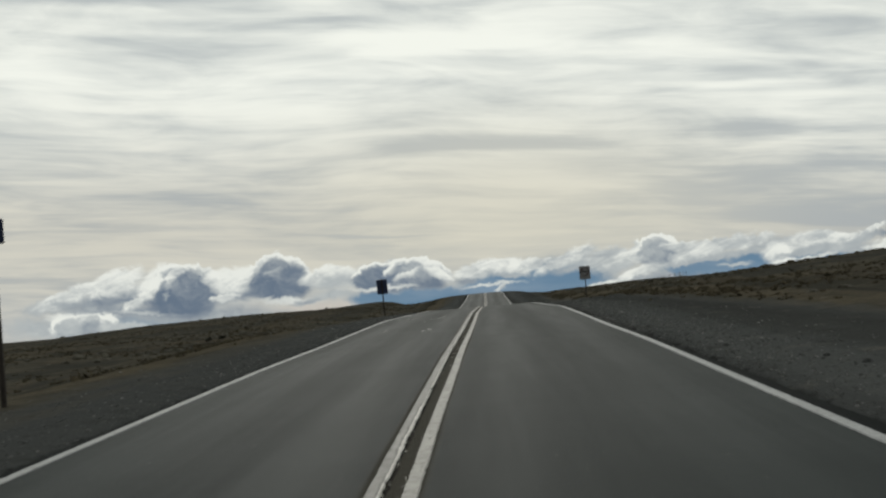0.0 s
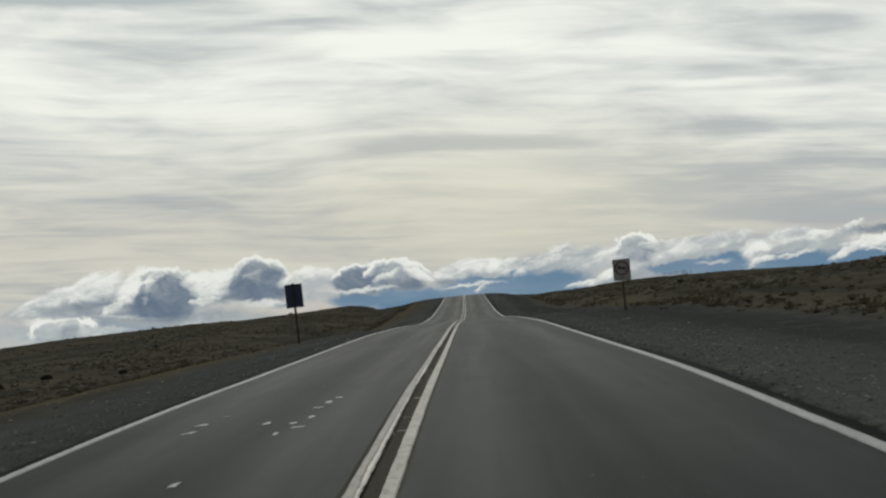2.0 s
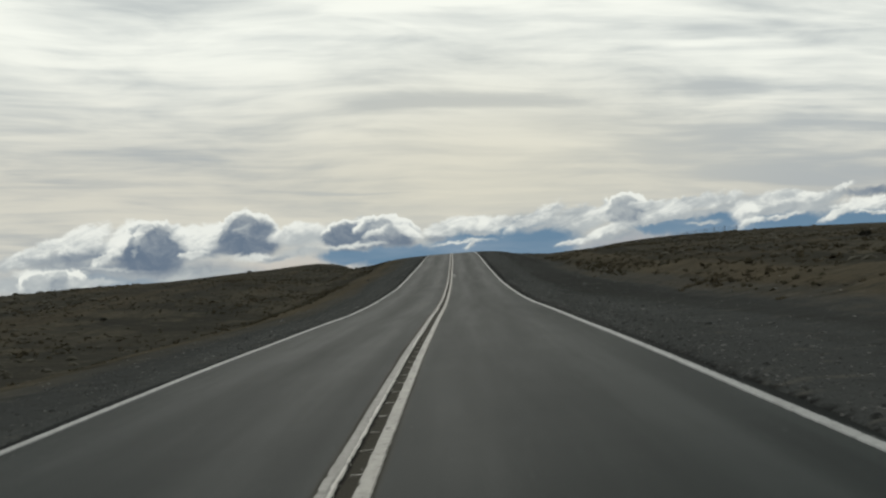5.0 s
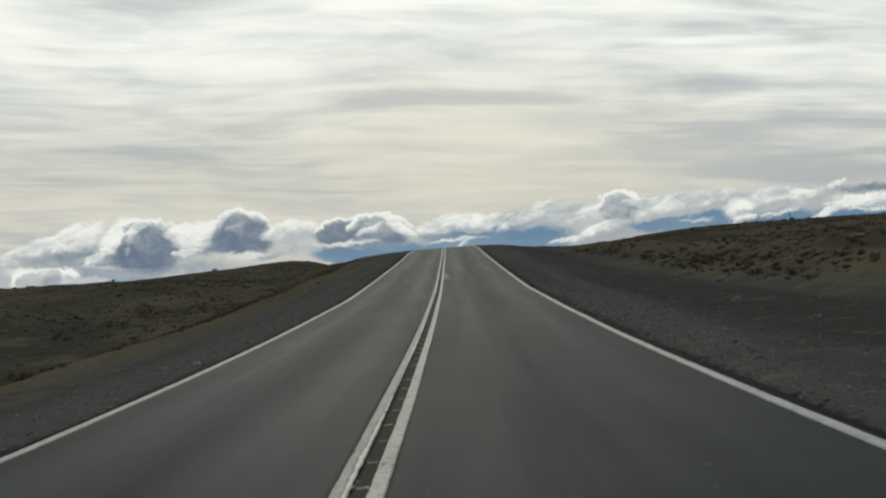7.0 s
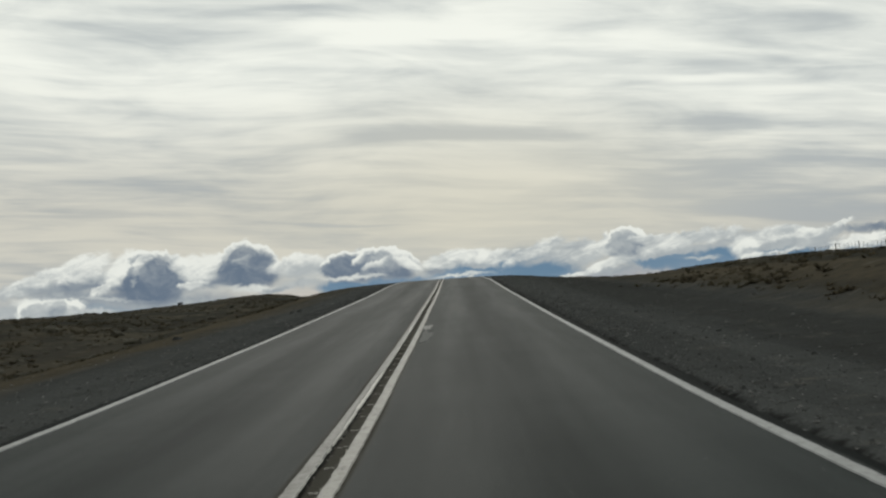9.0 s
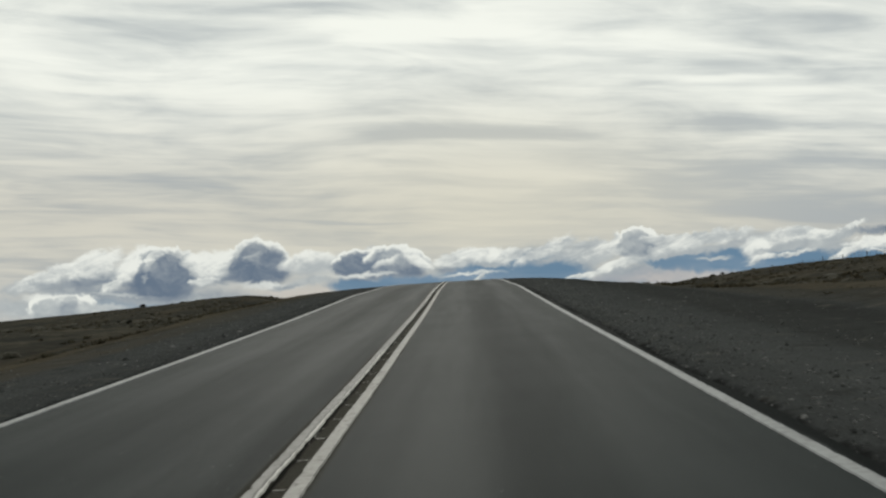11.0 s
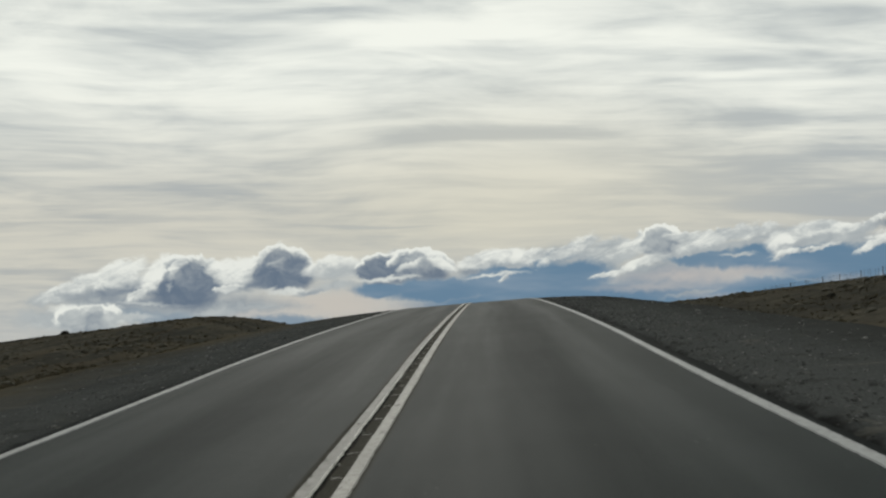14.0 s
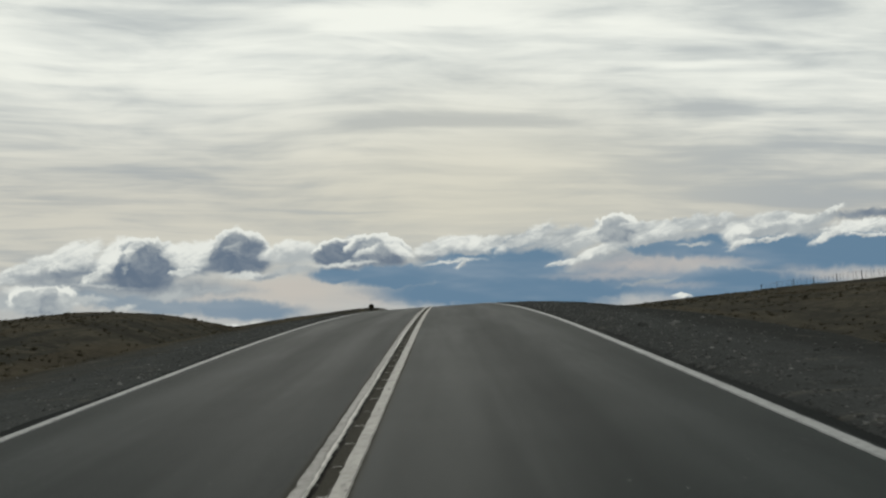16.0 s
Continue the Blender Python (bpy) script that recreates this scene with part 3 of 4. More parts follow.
def plain_builder(colour, rough=0.6, metal=0.0, vary=0.35, scale=9.0):
    def build(k, bsdf, place):
        n = k.noise(place, scale, 5.0, 0.65)
        f = k.noise(place, scale * 7, 3.0, 0.6)
        t = k.m("MULTIPLY_ADD", f, 0.4, k.m("MULTIPLY", n, 0.6))
        k.plug(bsdf.inputs["Base Color"], k.mix(k.ramp(t, 0.3, 0.7), tuple(c * (1 - vary) for c in colour), tuple(min(1, c * (1 + vary)) for c in colour)))
        bsdf.inputs["Roughness"].default_value, bsdf.inputs["Metallic"].default_value = rough, metal
        bump(k, bsdf, f, 0.2, 0.004)
    return build


def build_grass(k, bsdf, place):
    geo = k.tree.nodes.new("ShaderNodeNewGeometry")
    r = geo.outputs["Random Per Island"]
    n = k.noise(place, 0.12, 3.0, 0.5)
    col = k.mix(r, (0.052, 0.047, 0.034), (0.104, 0.089, 0.060))
    col = k.mix(k.ramp(n, 0.42, 0.62), col, (0.069, 0.063, 0.042))
    k.plug(bsdf.inputs["Base Color"], col)
    bsdf.inputs["Roughness"].default_value = 1.0
    bsdf.inputs["Specular IOR Level"].default_value = 0.0
    through_leaf = k.tree.nodes.new("ShaderNodeBsdfTranslucent")
    k.plug(through_leaf.inputs[0], col)
    both = k.tree.nodes.new("ShaderNodeMixShader")
    both.inputs[0].default_value = 0.5
    k.links.new(bsdf.outputs[0], both.inputs[1])
    k.links.new(through_leaf.outputs[0], both.inputs[2])
    k.links.new(both.outputs[0], k.tree.nodes["Material Output"].inputs[0])


def build_stones(k, bsdf, place):
    geo = k.tree.nodes.new("ShaderNodeNewGeometry")
    n = k.noise(place, 14.0, 3.0, 0.6)
    col = k.mix(k.m("POWER", geo.outputs["Random Per Island"], 4.0), (0.082, 0.087, 0.087), (0.36, 0.36, 0.35))
    k.plug(bsdf.inputs["Base Color"], k.mix(k.m("MULTIPLY", n, 0.5), col, (0.095, 0.093, 0.088)))
    bsdf.inputs["Roughness"].default_value = 0.9
    bsdf.inputs["Specular IOR Level"].default_value = 0.1


def build_crumbs(k, bsdf, place):
    geo = k.tree.nodes.new("ShaderNodeNewGeometry")
    r = geo.outputs["Random Per Island"]
    col = k.mix(k.ramp(r, 0.62, 0.8), (0.030, 0.027, 0.018), (0.40, 0.39, 0.34))
    n = k.noise(place, 60.0, 3.0, 0.6)
    k.plug(bsdf.inputs["Base Color"], k.mix(k.m("MULTIPLY", n, 0.5), col, (0.09, 0.08, 0.06)))
    bsdf.inputs["Roughness"].default_value = 0.7


M_ASPHALT = material("asphalt", build_asphalt, True)
M_EDGE = material("edge_paint", paint_builder((0.355, 0.365, 0.368), 0.90), True)
M_CENTRE = material("centre_paint", paint_builder((0.345, 0.338, 0.308), 0.80), True)
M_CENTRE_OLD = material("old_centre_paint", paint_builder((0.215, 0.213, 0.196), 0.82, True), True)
M_FLECK = material("fleck_paint", paint_builder((0.36, 0.365, 0.36), 0.88))
M_OLD = material("old_paint", paint_builder((0.50, 0.49, 0.45), 0.95))
M_SPILL = material("faded_spill", plain_builder((0.230, 0.232, 0.222), 0.8, 0.0, 0.3, 6.0))
M_STAIN = material("faint_spill", plain_builder((0.105, 0.110, 0.106), 0.9, 0.0, 0.3, 6.0))
M_GROUND = material("steppe", build_ground, True)
M_GRASS = material("dry_grass", build_grass)
M_STONE = material("stones", build_stones)
M_CRUMB = material("crumbs", build_crumbs)
M_SIGN_BACK = material("blue_black_metal", plain_builder((0.045, 0.068, 0.150), 0.6, 0.0, 0.25))
M_SIGN_FACE = material("sign_sheeting", plain_builder((0.42, 0.42, 0.43), 0.45, 0.0, 0.12))
M_SIGN_INK = material("sign_ink", plain_builder((0.022, 0.021, 0.022), 0.6))
M_SIGN_RED = material("sign_ring", plain_builder((0.075, 0.030, 0.034), 0.55))
M_POST = material("weathered_post", plain_builder((0.055, 0.047, 0.040), 0.85, 0.0, 0.4, 5.0))
M_STEEL = material("galvanised_steel", plain_builder((0.30, 0.30, 0.30), 0.45, 0.8))
M_WIRE = material("fence_wire", plain_builder((0.14, 0.13, 0.12), 0.6, 0.7))
M_BUSH = material("dark_shrub", plain_builder((0.030, 0.030, 0.020), 0.9, 0.0, 0.5, 4.0))
M_HEATH = material("cushion_plants", plain_builder((0.072, 0.067, 0.048), 1.0, 0.0, 0.45, 3.0))
M_RUST = material("olive_metal", plain_builder((0.070, 0.060, 0.030), 0.7, 0.2, 0.4))

# ---------------------------------------------------------------- lie of the land
ROAD_Z = [-0.63, -0.32, -0.0, 0.35, 0.7, 0.99, 1.3, 1.59, 1.77, 1.94, 2.11, 2.25, 2.34, 2.42, 2.46, 2.5, 2.52, 2.62, 2.78, 2.99, 3.22, 3.55, 3.9, 4.27, 4.64, 5.02, 5.41, 5.82, 6.23, 6.55, 6.89, 7.17, 7.41, 7.62, 7.81, 7.94, 8.02, 8.05, 8.06, 8.04, 8.0, 7.93, 7.85, 7.76, 7.67, 7.58, 7.49, 7.41, 7.32, 7.24, 7.16, 7.08, 7.0, 6.92, 6.84]
ROAD_X = [0.0, -0.03, -0.0, -0.05, -0.15, -0.17, -0.21, -0.31, -0.42, -0.61, -0.77, -1.01, -1.33, -1.66, -1.99, -2.32, -2.65]
HILLS_WEST = [[-0.4, -0.5, -0.9, -0.7, 0.5, -2.2, -4.0, -1.3, 2.0], [-0.1, -0.1, 0.1, 0.4, -1.2, 1.9, 0.7, -1.8, 2.3], [-0.1, 0.0, 0.4, 1.2, -2.1, -0.6, 2.0, -0.9, 0.2], [-0.4, -0.4, -0.5, -0.5, -1.7, -1.0, 0.8, -0.1, 0.1], [-0.5, -0.6, -0.7, -0.9, -1.3, -1.0, -0.2, -0.3, -0.1]]
HILLS_EAST = [[-0.4, 0.1, 0.6, 0.3, -2.4, -0.7, -0.4, -0.8, -0.9], [0.6, 0.4, 0.6, 0.4, -0.0, -0.8, -0.2, -1.5, -1.3], [1.3, 1.0, 0.4, -0.1, 0.4, 0.5, 0.4, -0.2, -0.7], [0.8, 0.6, 0.1, -0.5, -0.5, -0.4, -0.6, -0.5, -0.7], [0.5, 0.3, -0.1, -0.6, -0.7, -0.7, -0.7, -0.7, -0.7]]
HILL_OFF, HILL_WIDE = np.array([14, 28, 52, 95, 170.0]), np.array([7, 12, 20, 35, 60.0])
HILL_ALONG = 60 + 80 * np.arange(9.0)


def glide(values, start, step, y):
    v = np.array(values)
    u = (np.clip(y, start + 1, start + step * (len(v) - 1) - 13) - start) / step
    i = np.clip(np.floor(u).astype(int), 1, len(v) - 3)
    s = u - i
    a, b, c, d = v[i - 1], v[i], v[i + 1], v[i + 2]
    return 0.5 * (2 * b + (c - a) * s + (2 * a - 5 * b + 4 * c - d) * s * s + (3 * b - a - 3 * c + d) * s ** 3)


def road_z(y):
    y = np.asarray(y, float)
    return glide(ROAD_Z, -20, 12, y) + np.minimum(0, 600 - y) * 0.02


def road_x(y):
    y = np.asarray(y, float)
    return glide(ROAD_X, -20, 40, y) - np.maximum(0, y - 646) * 0.0085


def hills(off, y, table):
    bx = np.exp(-((off[..., None] - HILL_OFF) / HILL_WIDE) ** 2 / 2)
    bx[..., -1] = np.where(off > HILL_OFF[-1], 1, bx[..., -1])
    bx = bx / (1 + np.exp(-(off - 9.5)))[..., None]
    by = np.exp(-((y[..., None] - HILL_ALONG) / 50.0) ** 2 / 2)
    by[..., -1] = np.where(y > HILL_ALONG[-1], 1, by[..., -1])
    by[..., 0] = np.where(y < HILL_ALONG[0], 1, by[..., 0])
    return np.einsum("...i,ij,...j->...", bx, np.array(table), by)


def land(side, y):
    """Height of the bare ground, side metres east of the road's middle."""
    side, y = np.broadcast_arrays(np.asarray(side, float), np.asarray(y, float))
    off = np.abs(side)
    h = np.where(side < 0, hills(off, y, HILLS_WEST), hills(off, y, HILLS_EAST))
    step = np.clip((off - 3.64) / 0.32, 0, 1)
    shoulder = -0.16 + 0.12 * step - 0.012 * np.clip(off - 4, 0, 5)
    rough = 0.05 * np.sin(side * 0.9 + 1.3 * np.sin(y * 0.21)) * np.sin(y * 0.33 + side * 0.4) + 0.09 * np.sin(side * 0.23 + y * 0.11) * np.sin(y * 0.07 - side * 0.05)
    return road_z(y) + shoulder + h + rough * np.clip((off - 6) / 6, 0, 1)


def spot(side, y, up=0.0):
    return Vector((side + float(road_x(y)), y, float(land(side, y)) + up))


def mesh_object(name, verts, faces, mat, parent=None, smooth=False):
    me = bpy.data.meshes.new(name)
    me.from_pydata([tuple(v) for v in verts], [], faces)
    me.materials.append(mat)
    if smooth:
        me.shade_smooth()
    ob = new(name, me)
    if parent is not None:
        ob.parent = parent
    return ob


def part(name, bm, mat, parent=None, label=""):
    me = bpy.data.meshes.new(name)
    bm.to_mesh(me)
    bm.free()
    me.materials.append(mat)
    ob = new(name, me)
    if parent is not None:
        ob.parent = parent
    return tagged(ob, label)


def set_lane(ob, coords):
    ob.data.attributes.new("lane", "FLOAT_VECTOR", "POINT").data.foreach_set("vector", np.asarray(coords, dtype=np.float32).ravel())


def grid_faces(rows, cols):
    i = np.arange(rows - 1)[:, None] * cols + np.arange(cols - 1)[None, :]
    return np.stack([i, i + 1, i + cols + 1, i + cols], -1).reshape(-1, 4).tolist()


def build_ground_sheet():
    near = np.concatenate([[0.0, 2.0, 3.62], np.arange(3.72, 6, 0.18), np.arange(6, 14, 0.5), np.arange(14, 40, 1.2), np.arange(40, 110, 4.0), np.geomspace(112, 3200, 26)])
    sides = np.concatenate([-near[:0:-1], near])
    ys = np.concatenate([np.linspace(-300, -30, 12), np.arange(-20, 60, 1.0), np.arange(60, 620, 1.6), np.arange(620, 760, 5.0), np.geomspace(770, 4600, 30)])
    s, y = np.meshgrid(sides, ys)
    z = land(s, y)
    rng = np.random.default_rng(4)
    lumps = rng.normal(0, 1, s.shape)
    z = z + lumps * 0.022 * np.clip((np.abs(s) - 5) / 5, 0, 1) * (np.abs(s) < 120)
    z = z - np.clip(y - 900, 0, None) * 0.02
    verts = np.stack([s + road_x(y), y, z], -1).reshape(-1, 3)
    ob = mesh_object("ground", verts, grid_faces(len(ys), len(sides)), M_GROUND, None, True)
    set_lane(ob, np.stack([s, y, 0 * s], -1))
    return tagged(ob, "dark gravel verge and dry brown steppe beside the road", "ground", kind="structure")


def overlay(side):
    """The western lane's newer layer of asphalt ends in a low lip beside the centre line."""
    return float(np.interp(side, (-1.7, -0.058, -0.049), (0.0, 0.016, 0.0)))


def build_road():
    ys = np.concatenate([np.arange(-60, 640, 1.5), np.arange(640, 800, 8.0)])
    rng = np.random.default_rng(2)
    ragged = np.convolve(rng.normal(0, 0.06, len(ys)), np.ones(3) / 3, "same")
    ragged2 = np.convolve(rng.normal(0, 0.06, len(ys)), np.ones(3) / 3, "same")
    cols = []
    for side, up in ((-3.665, -0.20), (-3.65, 0.0), (-3.45, 0.0), (-1.7, 0.0), (-0.058, 0.0), (-0.048, 0.0), (0.0, 0.0), (1.7, 0.0), (3.45, 0.0), (3.65, 0.0), (3.665, -0.20)):
        jog = ragged if side < -3.6 else ragged2 if side > 3.6 else 0.0
        cols.append(np.stack([road_x(ys) + side + jog, ys, road_z(ys) + up + overlay(side)], -1))
    verts = np.stack(cols, 1).reshape(-1, 3)
    ob = mesh_object("road", verts, grid_faces(len(ys), len(cols)), M_ASPHALT)
    lane = verts.copy()
    lane[:, 0] -= road_x(verts[:, 1])
    lane[:, 2] = 0
    set_lane(ob, lane)
    return tagged(ob, "two-lane grey asphalt road over rolling crests", "road", kind="structure")


def paint_strip(name, side, width, mat, label, wobble, ragged, seed):
    ys = np.arange(-60, 640, 0.14)
    rng = np.random.default_rng(seed)
    sway = np.interp(ys, ys[::60], rng.normal(0, wobble, len(ys[::60])))
    edges = []
    for way in (-1, 1):
        slow = np.interp(ys, ys[::9], rng.normal(0, width * 0.010, len(ys[::9])))
        chips = -way * np.abs(rng.normal(0, ragged, len(ys))) * (rng.random(len(ys)) < 0.6)
        edges.append(sway + way * width / 2 + slow + chips)
    x, z = road_x(ys) + side, road_z(ys)
    offs = [edges[0], edges[0] + 0.008, edges[1] - 0.008, edges[1]]
    rise = overlay(side)
    lift = [rise, rise + 0.010, rise + 0.010, rise]
    cols = [np.stack([x + o, ys, z + h], -1) for o, h in zip(offs, lift)]
    ob = mesh_object(name, np.stack(cols, 1).reshape(-1, 3), grid_faces(len(ys), 4), mat)
    set_lane(ob, np.stack([np.stack([side + o, ys, 0 * ys], -1) for o in offs], 1).reshape(-1, 3))
    return tagged(ob, label, "road marking", kind="structure")


ground = build_ground_sheet()
road = build_road()
paint_strip("edge_line_west", -3.45, 0.12, M_EDGE, "white painted edge line on the asphalt", 0.006, 0.004, 11)
paint_strip("edge_line_east", 3.45, 0.12, M_EDGE, "white painted edge line on the asphalt", 0.006, 0.004, 12)
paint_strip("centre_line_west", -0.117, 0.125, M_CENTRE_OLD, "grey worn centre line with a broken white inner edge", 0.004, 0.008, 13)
paint_strip("centre_line_east", 0.130, 0.122, M_CENTRE, "pale cream centre line, the brighter of a pair", 0.004, 0.005, 14)


# ---------------------------------------------------------------- signs
def box(bm, cx, cy, cz, sx, sy, sz, bevel=0.0):
    made = bmesh.ops.create_cube(bm, size=1.0, matrix=Matrix.Translation((cx, cy, cz)) @ Matrix.Diagonal((sx, sy, sz, 1)))
    if bevel:
        edges = list({e for v in made["verts"] for e in v.link_edges})
        bmesh.ops.bevel(bm, geom=edges, offset=bevel, segments=2, affect="EDGES")
    return bm


def tube(bm, base, top, r0, r1, n=10):
    a, b = Vector(base), Vector(top)
    turn = (b - a).to_track_quat("Z", "Y").to_matrix().to_4x4()
    bmesh.ops.create_cone(bm, cap_ends=True, segments=n, radius1=r0, radius2=r1, depth=(b - a).length, matrix=Matrix.Translation((a + b) / 2) @ turn)
    return bm


def rounded_plate(width, height, radius, thick, y):
    """An upright plate with rounded corners, its face towards -y."""
    bm = bmesh.new()
    ring = []
    for cx, cz, start in ((1, 1, 0), (-1, 1, 90), (-1, -1, 180), (1, -1, 270)):
        for i in range(5):
            a = radians(start + 22.5 * i)
            ring.append((cx * (width / 2 - radius) + radius * math.cos(a), cz * (height / 2 - radius) + radius * math.sin(a)))
    front = [bm.verts.new((x, y, z)) for x, z in ring]
    back = [bm.verts.new((x, y + thick, z)) for x, z in ring]
    bm.faces.new(front[::-1])
    bm.faces.new(back)
    for i in range(len(ring)):
        j = (i + 1) % len(ring)
        bm.faces.new((front[i], front[j], back[j], back[i]))
    bmesh.ops.recalc_face_normals(bm, faces=bm.faces[:])
    return bm


def ring_plate(r0, r1, thick, y, n=40):
    bm = bmesh.new()
    loops = []
    for r, yy in ((r1, y), (r0, y), (r0, y + thick), (r1, y + thick)):
        loops.append([bm.verts.new((r * math.cos(2 * math.pi * i / n), yy, r * math.sin(2 * math.pi * i / n))) for i in range(n)])
    for a in range(4):
        p, q = loops[a], loops[(a + 1) % 4]
        for i in range(n):
            bm.faces.new((p[i], p[(i + 1) % n], q[(i + 1) % n], q[i]))
    bmesh.ops.recalc_face_normals(bm, faces=bm.faces[:])
    return bm


def shift(bm, x=0.0, y=0.0, z=0.0):
    bmesh.ops.translate(bm, vec=(x, y, z), verts=bm.verts[:])
    return bm


def sign_post(height, parent, size=0.075):
    bm = bmesh.new()
    box(bm, 0, 0, height / 2 - 0.2, size, size * 0.8, height + 0.4, 0.008)
    return part("post", bm, M_POST, parent, "weathered dark square post")


def no_overtaking_sign(side, y):
    thing = new("road_sign")
    thing.location = spot(side, y)
    tagged(thing, "pale no-overtaking road sign, black ring and crossed cars", "road sign", "roadside signs")
    mid = 1.78
    sign_post(2.2, thing)
    panel = part("panel", shift(rounded_plate(0.75, 0.92, 0.05, 0.012, -0.062), z=mid), M_SIGN_FACE, thing, "dull white sheeting with rounded corners")
    part("border", frame_plate(0.75, 0.92, 0.012, mid), M_SIGN_INK, panel)
    part("ring", shift(ring_plate(0.255, 0.305, 0.005, -0.068), z=mid + 0.07), M_SIGN_RED, panel, "dark ring")
    bm = bmesh.new()
    box(bm, 0, -0.0665, 0, 0.54, 0.005, 0.045)
    bmesh.ops.rotate(bm, cent=(0, 0, 0), matrix=Matrix.Rotation(radians(40), 3, "Y"), verts=bm.verts[:])
    part("slash", shift(bm, z=mid + 0.07), M_SIGN_RED, panel, "dark diagonal bar")
    for cx in (-0.105, 0.105):
        bm = bmesh.new()
        box(bm, cx, -0.067, 0.0, 0.17, 0.006, 0.05, 0.002)
        box(bm, cx, -0.067, 0.038, 0.10, 0.006, 0.04, 0.002)
        box(bm, cx - 0.05, -0.067, -0.03, 0.04, 0.006, 0.03, 0.002)
        box(bm, cx + 0.05, -0.067, -0.03, 0.04, 0.006, 0.03, 0.002)
        part("car_symbol", shift(bm, z=mid + 0.07), M_SIGN_INK, panel, "black car pictogram")
    bm = bmesh.new()
    for i, (w, dz) in enumerate(((0.10, 0.02), (0.085, -0.02))):
        box(bm, 0, -0.0665, mid - 0.335 + dz, w, 0.005, 0.022)
    part("small_print", bm, M_SIGN_INK, panel, "grey bars of small print")
    return thing


def frame_plate(width, height, line, mid):
    bm = bmesh.new()
    for s in (-1, 1):
        box(bm, s * (width / 2 - line), -0.0645, mid, line, 0.005, height - 0.12)
        box(bm, 0, -0.0645, mid + s * (height / 2 - line), width - 0.12, 0.005, line)
    return bm


def sign_from_behind(side, y, lean):
    thing = new("road_sign")
    thing.location = spot(side, y)
    thing.rotation_euler = (0, radians(lean), 0)
    tagged(thing, "dark blue-black back of a road sign on a wooden post", "road sign", "roadside signs")
    sign_post(2.62, thing, 0.085)
    panel = part("panel", shift(rounded_plate(0.75, 1.02, 0.03, 0.012, 0.036), z=2.07), M_SIGN_BACK, thing, "dark unpainted back of the panel")
    for dz in (0.28, -0.28):
        bm = bmesh.new()
        box(bm, 0, 0.03, 2.07 + dz, 0.60, 0.02, 0.04, 0.004)
        part("rail", bm, M_SIGN_BACK, panel)
    for dz in (0.28, -0.28):
        bm = bmesh.new()
        tube(bm, (0, -0.055, 2.07 + dz), (0, -0.03, 2.07 + dz), 0.012, 0.012, 6)
        part("bolt", bm, M_STEEL, panel)
    return thing


def marker_post(side, y):
    thing = new("road_sign")
    thing.location = spot(side, y)
    tagged(thing, "tall grey post with a small dark plate", "road sign", "roadside signs")
    bm = bmesh.new()
    tube(bm, (0, 0, -0.4), (0.0, 0, 3.36), 0.055, 0.045, 8)
    part("post", bm, M_POST, thing)
    part("panel", shift(rounded_plate(0.34, 0.40, 0.02, 0.012, 0.05), z=2.80), M_SIGN_BACK, thing, "small dark plate seen from behind")
    part("cap_plate", shift(rounded_plate(0.24, 0.10, 0.02, 0.012, 0.05), z=3.28), M_SIGN_BACK, thing)
    return thing


def round_sign(side, y, height):
    thing = new("round_sign")
    thing.location = spot(side, y)
    tagged(thing, "small round dark sign beyond the crest of the road", "road sign", "roadside signs")
    bm = bmesh.new()
    tube(bm, (0, 0, -0.3), (0, 0, height + 0.2), 0.04, 0.04, 8)
    part("post", bm, M_POST, thing)
    bm = bmesh.new()
    bmesh.ops.create_cone(bm, cap_ends=True, segments=32, radius1=0.33, radius2=0.33, depth=0.015, matrix=Matrix.Translation((0, -0.055, height)) @ Matrix.Rotation(radians(90), 4, "X"))
    disc = part("panel", bm, M_RUST, thing, "olive disc")
    part("ring", shift(ring_plate(0.25, 0.33, 0.006, -0.07), z=height), M_SIGN_INK, disc, "dark rim")
    return thing


no_overtaking_sign(7.41, 114.3)
sign_from_behind(-6.72, 114.5, -1.2)
marker_post(-7.06, 25.8)
round_sign(-7.55, 547.0, 8.07 - float(land(-7.55, 547.0)))


# ---------------------------------------------------------------- fence along the eastern rise
def fence(side, start, end):
    thing = new("wire_fence")
    thing.location = spot(side, start)
    tagged(thing, "ranch fence of dark posts and wires along the rise", "fence")
    base = thing.location.copy()
    rng = random.Random(8)
    n = 0
    y = start
    tops = []
    bm = bmesh.new()
    box(bm, 0, 0, 0.40, 0.085, 0.085, 1.3, 0.010)
    post_mesh = bpy.data.meshes.new("fence_post")
    bm.to_mesh(post_mesh)
    bm.free()
    post_mesh.materials.append(M_POST)
    bm = bmesh.new()
    box(bm, 0, 0, 0.45, 0.026, 0.026, 1.05)
    slat_mesh = bpy.data.meshes.new("fence_batten")
    bm.to_mesh(slat_mesh)
    bm.free()
    slat_mesh.materials.append(M_POST)
    while y < end:
        heavy = n % 6 == 0
        ob = new("post" if heavy else "batten", post_mesh if heavy else slat_mesh)
        ob.parent = thing
        p = spot(side + rng.uniform(-0.1, 0.1), y) - base
        ob.location = p
        ob.rotation_euler = (rng.uniform(-0.04, 0.04), rng.uniform(-0.05, 0.05), rng.uniform(0, 0.4))
        tops.append(p)
        n += 1
        y += 1.85
    for h in (0.22, 0.40, 0.60, 0.80, 0.98):
        bm = bmesh.new()
        for a, b in zip(tops, tops[1:]):
            tube(bm, a + Vector((0, 0, h)), b + Vector((0, 0, h)), 0.004, 0.004, 3)
        part("wire", bm, M_WIRE, thing)
    return thing


fence(46.0, 374.0, 585.0)


